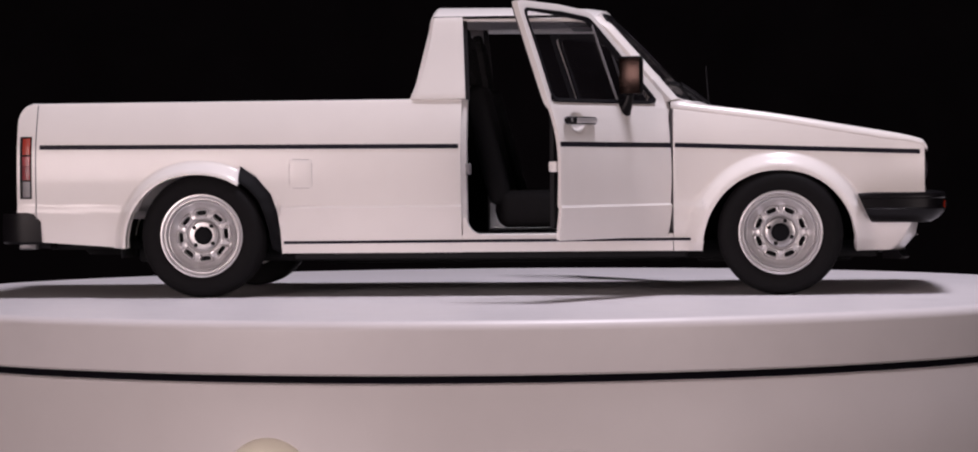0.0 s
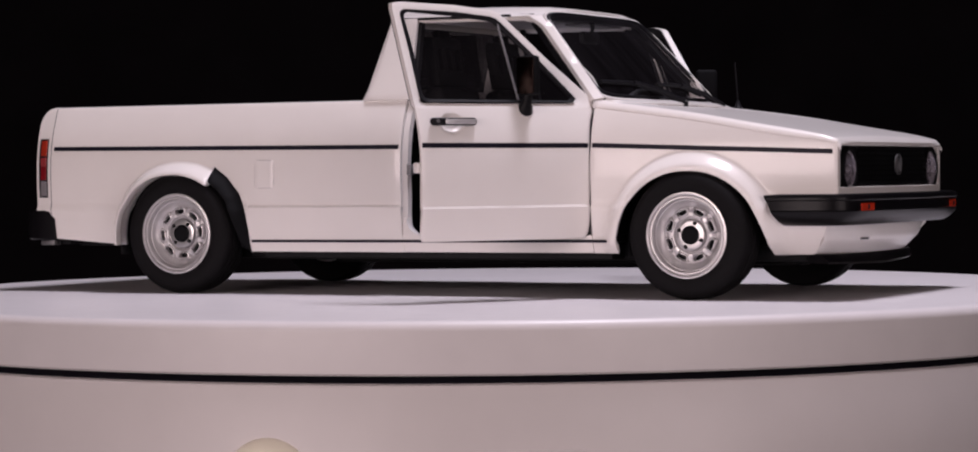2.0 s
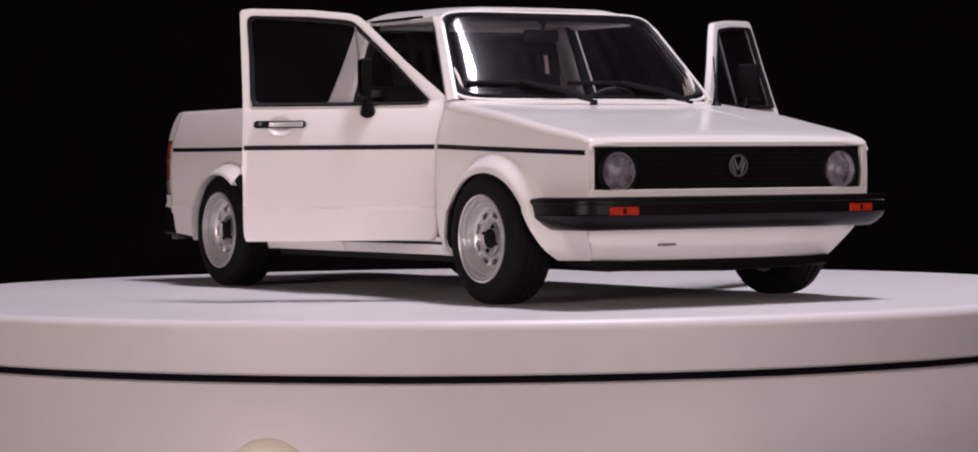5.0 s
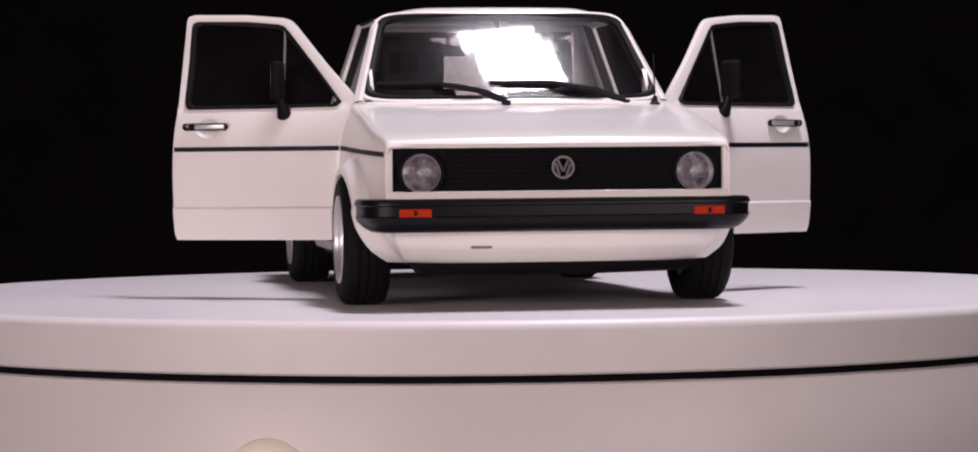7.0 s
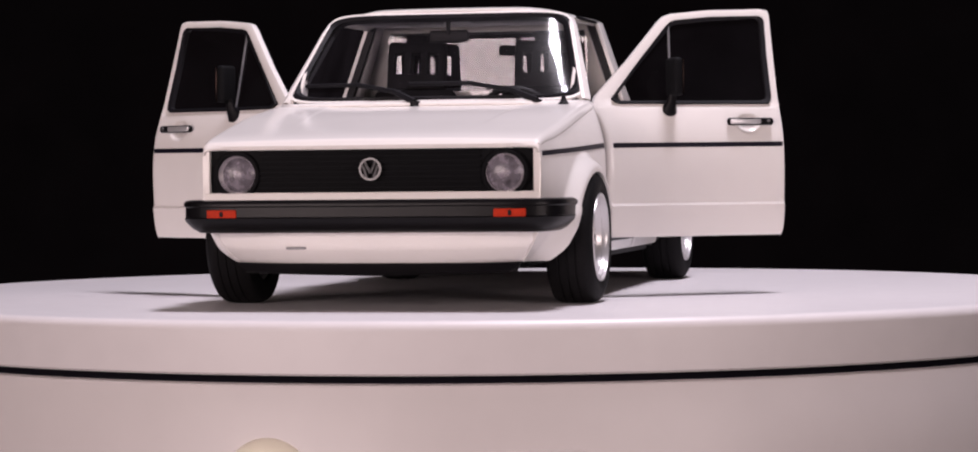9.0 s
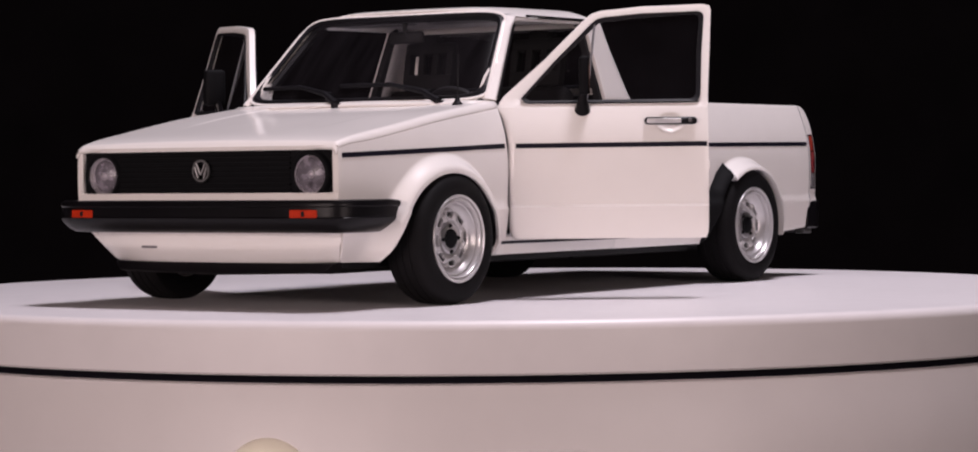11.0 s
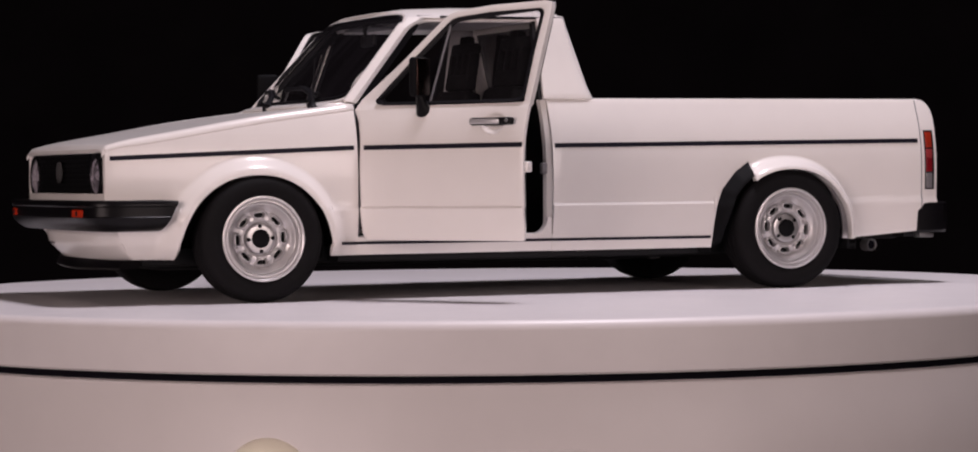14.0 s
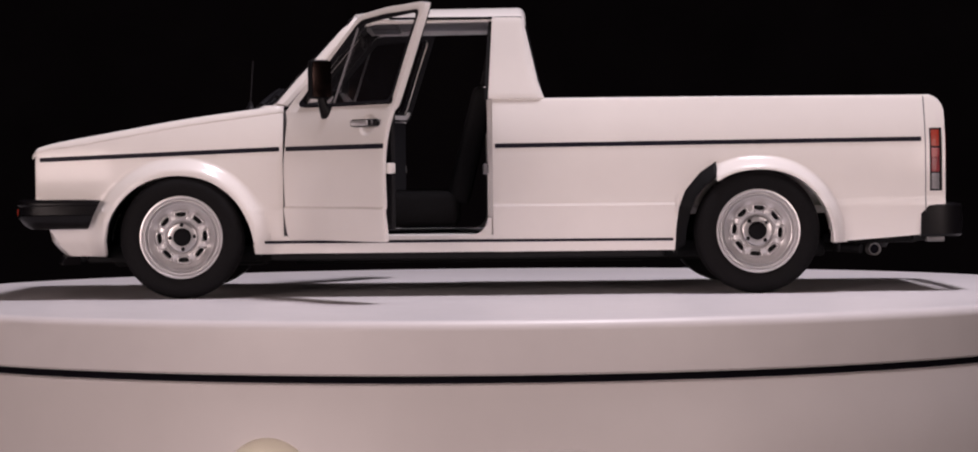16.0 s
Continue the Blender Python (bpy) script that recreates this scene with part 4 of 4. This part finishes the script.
def build_door(s):
    swung, qx, qy = DOORS[s]
    qy *= s
    c, sn = math.cos(radians(-swung * s)), math.sin(radians(-swung * s))
    px, py = -6.0, 43.0 * s
    swing = Matrix.Translation(((qx - (c * px - sn * py)) * K, (qy - (sn * px + c * py)) * K, 0)) @ Matrix.Rotation(radians(-swung * s), 4, "Z")

    def skin(x, z):
        return profile(z) * interp(x, PP) if z <= 50 else cab_w(z) * interp(x, PP)

    def rear_x(z):
        return interp(z, [(14.7, -5.3), (16.5, -5.9), (49, -6.0), (72, -7.4)])

    def front_x(z):
        return interp(z, [(14.7, 41.4), (15.2, 42.1), (16.0, 42.6), (18.0, 42.75), (21, 42.8), (38, 42.9), (41, 43.5), (44, 44.4), (47, 45.7), (48.4, 46.0)]) - (0.7 if s < 0 else 0)
    def scooped(u, z):
        x = rear_x(z) + (front_x(z) - rear_x(z)) * u
        near_edge = max(0.0, 1.7 - (front_x(z) - x))
        y = skin(x, z) - (1.7 - math.sqrt(max(0.0, 1.7 ** 2 - near_edge ** 2))) * smooth(47, 43, z)
        return (x, y - 1.25 * smooth(1.0, 0.45, math.hypot((x - 3.3) / 3.5, (z - 42.7) / 2.7)), z)
    low = grid(scooped, lin(0, 0.1, 4) + lin(0.115, 0.28, 18) + lin(0.3, 0.93, 13) + [0.955, 0.965, 0.974, 0.982, 0.989, 0.995, 1.0], [14.75, 15.1, 16.2] + lin(18, 22.2, 5) + [22.5, 23.1] + lin(24, 39.5, 10) + lin(39.9, 45.5, 18) + [46.0, 46.5, 46.9])
    facing(low, (0, 1, 0))
    door = part("door", sided(low, s), PAINT, pickup, "white door swung open", solid=0.9, bevel=0.25)
    door.matrix_basis = swing
    # window frame
    outer = [(rear_x(50) + 0.6, 46.3), (rear_x(50), 47.2), (rear_x(50), 49.2), (rear_x(60), 60), (rear_x(70), 70.6), (rear_x(72) + 0.4, 71.8), (-5.0, 72.2), (10, 71.7), (20.0, 70.7), (22.2, 70.0), (24.0, 68.5), (34.0, 58.5), (44.0, 49.5), (45.6, 46.7)]
    inner = [(-2.4, 48.1), (-3.5, 48.5), (-4.05, 49.7), (-4.5, 60), (-5.3, 68.9), (-5.0, 69.8), (-4.0, 70.3), (10, 69.8), (19.2, 68.9), (20.9, 68.4), (22.3, 67.2), (31.4, 58), (39.5, 49.1), (38.4, 48.1)]
    rings = []
    for (ox, oz), (ix, iz) in zip(outer, inner):
        oy, iy = skin(ox, oz), skin(ix, iz) - (0.9 if iz < 49.2 else 0)
        rings.append([(ox, oy + 0.05, oz), ((ox + ix) / 2, (oy + iy) / 2 + 0.25, (oz + iz) / 2), (ix, iy + 0.05, iz), (ix, iy - 1.4, iz), (ox, oy - 1.55, oz)])
    rings.append(rings[0])
    part("window_frame", sided(loft(rings, caps=False), s), PAINT, door)
    # black inner face of the frame
    rings = []
    for (ox, oz), (ix, iz) in zip(outer, inner):
        oy, iy = skin(ox, oz), skin(ix, iz)
        rings.append([(ox, oy - 1.57, oz), (ix + (ix - ox) * 0.12, iy - 1.42, iz + (iz - oz) * 0.12), (ix + (ix - ox) * 0.12, iy - 1.7, iz + (iz - oz) * 0.12), (ox, oy - 1.85, oz)])
    rings.append(rings[0])
    part("frame_lining", sided(loft(rings, caps=False), s), DARKIN, door, "black lining inside the window frame")
    # rubber round the pane
    cx, cz = 14, 59
    rings = []
    for ix, iz in inner:
        d = Vector((cx - ix, 0, cz - iz)).normalized()
        jx, jz = ix + d.x * 1.0, iz + d.z * 1.0
        hx, hz = ix - d.x * 0.2, iz - d.z * 0.2
        rings.append([(hx, skin(hx, hz) + 0.35, hz), (jx, skin(jx, jz) + 0.05, jz), (jx, skin(jx, jz) - 0.8, jz), (hx, skin(hx, hz) - 0.8, hz)])
    rings.append(rings[0])
    part("window_seal", sided(loft(rings, caps=False), s), TRIM, door, "black rubber window seal")
    # pane
    bm = bmesh.new()
    vs = [bm.verts.new((ix, skin(ix, iz) - 0.5, iz)) for ix, iz in inner]
    bm.faces.new(vs)
    pane = part("window_pane", sided(bm, s), GLASS, door, "clear door window", angle=180)
    pane.visible_shadow = False
    # divider of the quarter light
    part("window_divider", sided(tube([(23.6, skin(25, 49) - 0.3, 48.1), (21.4, skin(22, 67) - 0.3, 67.6)], 0.3, 8), s), GREYIN, door)
    # stripe and handle
    rings = []
    for x in lin(-5.6, 40.9, 14):
        z = 37.6 - 0.15 * x / 42
        rings.append([(x, skin(x, z) - 0.2, z - 0.58), (x, skin(x, z) + 0.12, z - 0.58), (x, skin(x, z) + 0.12, z + 0.58), (x, skin(x, z) - 0.2, z + 0.58)])
    part("door_stripe", sided(loft(rings), s), STRIPE, door, "dark blue-black coach stripe")
    hy = skin(3, 43)
    h = box(-3.2, 9.6, hy + 0.1, hy + 1.6, 42.35, 44.2, 0.85, 4)
    handle = part("door_handle", sided(h, s), BLACK, door, "black door handle with a silver insert")
    part("handle_insert", sided(box(0.6, 9.0, hy + 1.3, hy + 1.75, 42.62, 43.9, 0.35, 3), s), SILVER, handle)
    part("lock_button", sided(moved(lathe([(0.01, 0.25), (0.4, 0.25), (0.5, 0)], 16), Matrix.Translation((-1.5, hy + 1.6, 43.4))), s), BADGE, handle)
    # catch on the shut face
    part("door_catch", sided(box(-6.6, -4.6, 39.2, 41.4, 31.0, 33.6, 0.5), s), PAINT, door)
    # painted front return of the door
    ret = loft([[(front_x(z) - 0.1, skin(front_x(z), z) - 1.6, z), (front_x(z) - 0.4, skin(front_x(z), z) - 4.5, z), (front_x(z) - 1.6, skin(front_x(z), z) - 4.5, z), (front_x(z) - 1.6, skin(front_x(z), z) - 1.6, z)] for z in lin(15.4, 46.6, 14)])
    part("door_return", sided(ret, s), PAINT, door)
    # inner card
    card = box(-3.8, 38.5, 37.6, 38.9, 17.5, 46.0, 0.4)
    part("door_card", sided(card, s), DARKIN, door, "black inner door card")
    part("arm_rest", sided(box(6, 26, 34.6, 38, 34, 37, 0.8), s), DARKIN, door)
    part("belt_trim", sided(loft([[(x, skin(x, 47.6) - 1.2, 47.4), (x, skin(x, 47.6) - 0.6, 47.6), (x, skin(x, 48.6) - 0.4, 48.6), (x, skin(x, 48.6) - 1.4, 48.6)] for x in lin(-3.8, 38.0, 8)]), s), TRIM, door)
    # mirror on a short stalk
    my = skin(24, 49)
    part("mirror_stalk", sided(tube([(24.6, my - 0.4, 45.9), (24.6, my + 1.0, 46.2), (24.5, my + 2.2, 48.2), (24.4, my + 3.0, 51.5)], [1.9, 2.0, 1.2, 0.8], 14), s), BLACK, door)
    toe = Matrix.Translation((24.3, my + 3.4, 0)) @ Matrix.Rotation(radians(-14 if s < 0 else 2), 4, "Z") @ Matrix.Translation((-24.3, -my - 3.4, 0))
    head = moved(box(23.0, 25.4, my + 0.3, my + 6.3, 49.6, 59.2, 0.9, 3), toe)
    mirror = part("door_mirror", sided(head, s), GRILLE, door, "black door mirror")
    part("mirror_glass", sided(moved(box(22.8, 23.1, my + 0.6, my + 6.0, 50.0, 58.8, 0.12), toe), s), MIRROR, mirror, "silver mirror glass")


for side in (1, -1):
    build_door(side)


# ---- cabin ----
def build_cabin():
    part("cabin_floor", box(-19, 50, -36.5, 36.5, 13.6, 14.6, 0.2), DARKIN, pickup)
    part("firewall", box(47, 50, -36.5, 36.5, 14, 47.5, 0.3), DARKIN, pickup)
    part("rear_trim", box(-19, -17, -34.5, 34.5, 14, 51.5, 0.3), DARKIN, pickup)
    for s in (1, -1):
        part("cabin_side_trim", sided(box(-18.6, -6.9, 35.4, 36.3, 14.6, 50.4, 0.2), s), DARKIN, pickup, "black cabin side trim")
    dash = loft([[(47.5, y, 36), (47.5, y, 49.3), (44.5, y, 49.4), (37.5, y, 48.2 + (1.6 if 9 < y < 26 else 0)), (35.5, y, 45.5), (36.5, y, 40), (42, y, 35)] for y in [-36.3, -25, -12, 0, 8.5, 9.5, 17, 25.5, 26.5, 36.3]])
    part("dashboard", dash, DARKIN, pickup, "black dashboard", bevel=0.3)
    for s in (1, -1):
        y = 17.5 * s
        seat = part("seat", box(2, 27, y - 11.5, y + 11.5, 17.0, 26.5, 2.2, 3), SEAT, pickup, "black cloth seat with an open headrest")
        back = box(-2.5, 3.5, -11.2, 11.2, 0, 31, 2.0, 3)
        part("backrest", moved(back, Matrix.Translation((2.0, y, 23)) @ Matrix.Rotation(radians(-14), 4, "Y")), SEAT, seat)
        m = Matrix.Translation((-5.2, y, 53.5)) @ Matrix.Rotation(radians(-10), 4, "Y")
        hr = box(-1.5, 1.5, -8, 8, 0, 4.2, 0.6)
        add(hr, box(-1.5, 1.5, -8, 8, 9.6, 13.0, 0.9))
        for yy in (-7.0, -2.3, 2.3, 7.0):
            add(hr, box(-1.4, 1.4, yy - 1.0, yy + 1.0, 3.6, 10.2, 0.4))
        add(hr, box(-1.2, 1.2, -3, 3, 12.4, 15, 0.6))
        part("headrest", moved(hr, m), SEAT, seat, "black headrest with open slots")
        for yy in (-4, 4):
            part("headrest_post", tube([(-4.6, y + yy, 51.5), (-5.2, y + yy, 54.5)], 0.5, 8), CHROME, seat)
    # steering wheel
    m = Matrix.Translation((29.5, 17.5, 43.4)) @ Matrix.Rotation(radians(-62), 4, "Y")
    ring = []
    for k in range(41):
        a = 2 * math.pi * k / 40
        ring.append((10 * math.cos(a), 10 * math.sin(a), 0))
    wheel = part("steering_wheel", moved(tube(ring, 0.8, 8), m), DARKIN, pickup, "black steering wheel")
    hub = box(-2.6, 2.6, -3, 3, -0.8, 1.0, 0.5)
    add(hub, box(-1.2, 1.2, -9.6, 9.6, -0.4, 0.4, 0.2))
    part("steering_hub", moved(hub, m), DARKIN, wheel)
    part("steering_column", tube([(30, 17.5, 43.2), (42, 17.5, 38.5)], 1.6, 10), DARKIN, wheel)
    part("gear_lever", tube([(24, 0, 15), (22, 0, 29), (22, 0, 31)], [0.6, 0.6, 1.5], 10), DARKIN, pickup)
    # inside mirror
    stem = part("mirror_stem", tube([(27.6, -0.6, 71.4), (28.4, -0.6, 68.5), (27.6, -0.6, 66.5)], [0.9, 0.55, 0.55], 8), DARKIN, pickup)
    part("inside_mirror", box(26.6, 28.0, -5.8, 4.6, 64.4, 67.6, 0.7, 3), DARKIN, stem, "black inside mirror")
    for s in (1, -1):
        part("sun_visor", sided(box(18, 25.4, 4, 26, 69.6, 70.5, 0.4), s), GREYIN, pickup)


build_cabin()


# ---- wipers and aerial ----
def build_wipers():
    for piv, tip in ((-2.9, -33.5), (27.4, -6.0)):
        def on(y, z, off=0.9):
            u = (z - 49.2) / 22.6
            w = 38.2 - 7.2 * u
            v = y / w
            return (47.2 - 19.8 * u + 3.99 * (1 - abs(v) ** 2.185) * (1 - 0.344 * u) + 3.66 * max(0, u) * (1 - u) * (1 - v ** 4) + off * 0.75, y, z + off * 0.66)
        x0, y0, z0 = on(piv, 49.0)
        base = part("wiper", tube([(x0 + 2.6, piv, 47.2), (x0 + 2.7, piv, 48.9)], 1.3, 12), TRIM, pickup, "black windscreen wiper")
        mid = piv + (tip - piv) * 0.55
        part("wiper_arm", tube([(x0 + 2.7, piv, 48.6), on(piv + (tip - piv) * 0.2, 50.2, 1.7), on(mid, 52.6, 1.3)], [0.95, 0.75, 0.5], 8), TRIM, base)
        a, b = piv + (tip - piv) * 0.15, tip
        part("wiper_blade", tube([on(a + (b - a) * f, 50.8 + 2.1 * smooth(0, 0.5, f), 0.55) for f in lin(0, 1, 10)], 0.55, 8), TRIM, base)
    ant = part("aerial_foot", moved(lathe([(0.01, 2.2), (0.5, 2.0), (0.8, 0.8), (1.3, 0.3), (1.4, -0.5)], 16, "z"), Matrix.Translation((55.0, 34.5, 47.6))), TRIM, pickup)
    part("aerial_mast", tube([(55.0, 34.5, 49.4), (54.2, 34.4, 60.0)], 0.2, 8), TRIM, ant)


build_wipers()


# ---- what moves: the platter turns clockwise and carries the pickup ----
def turn_angle(t):
    return -10.907 * t - 0.0125 * (t - 8.0) ** 2


def motions():
    times = [0.5 * k for k in range(33)]
    walk(platter, [(t, pose(0, 0, 0, 0, 0, turn_angle(t))) for t in times])
    seat_on = pose(0.004535, -0.001516, 0, 0, 0, -4.51)
    walk(pickup, [(t, pose(0, 0, 0, 0, 0, turn_angle(t)) @ seat_on) for t in times])


motions()
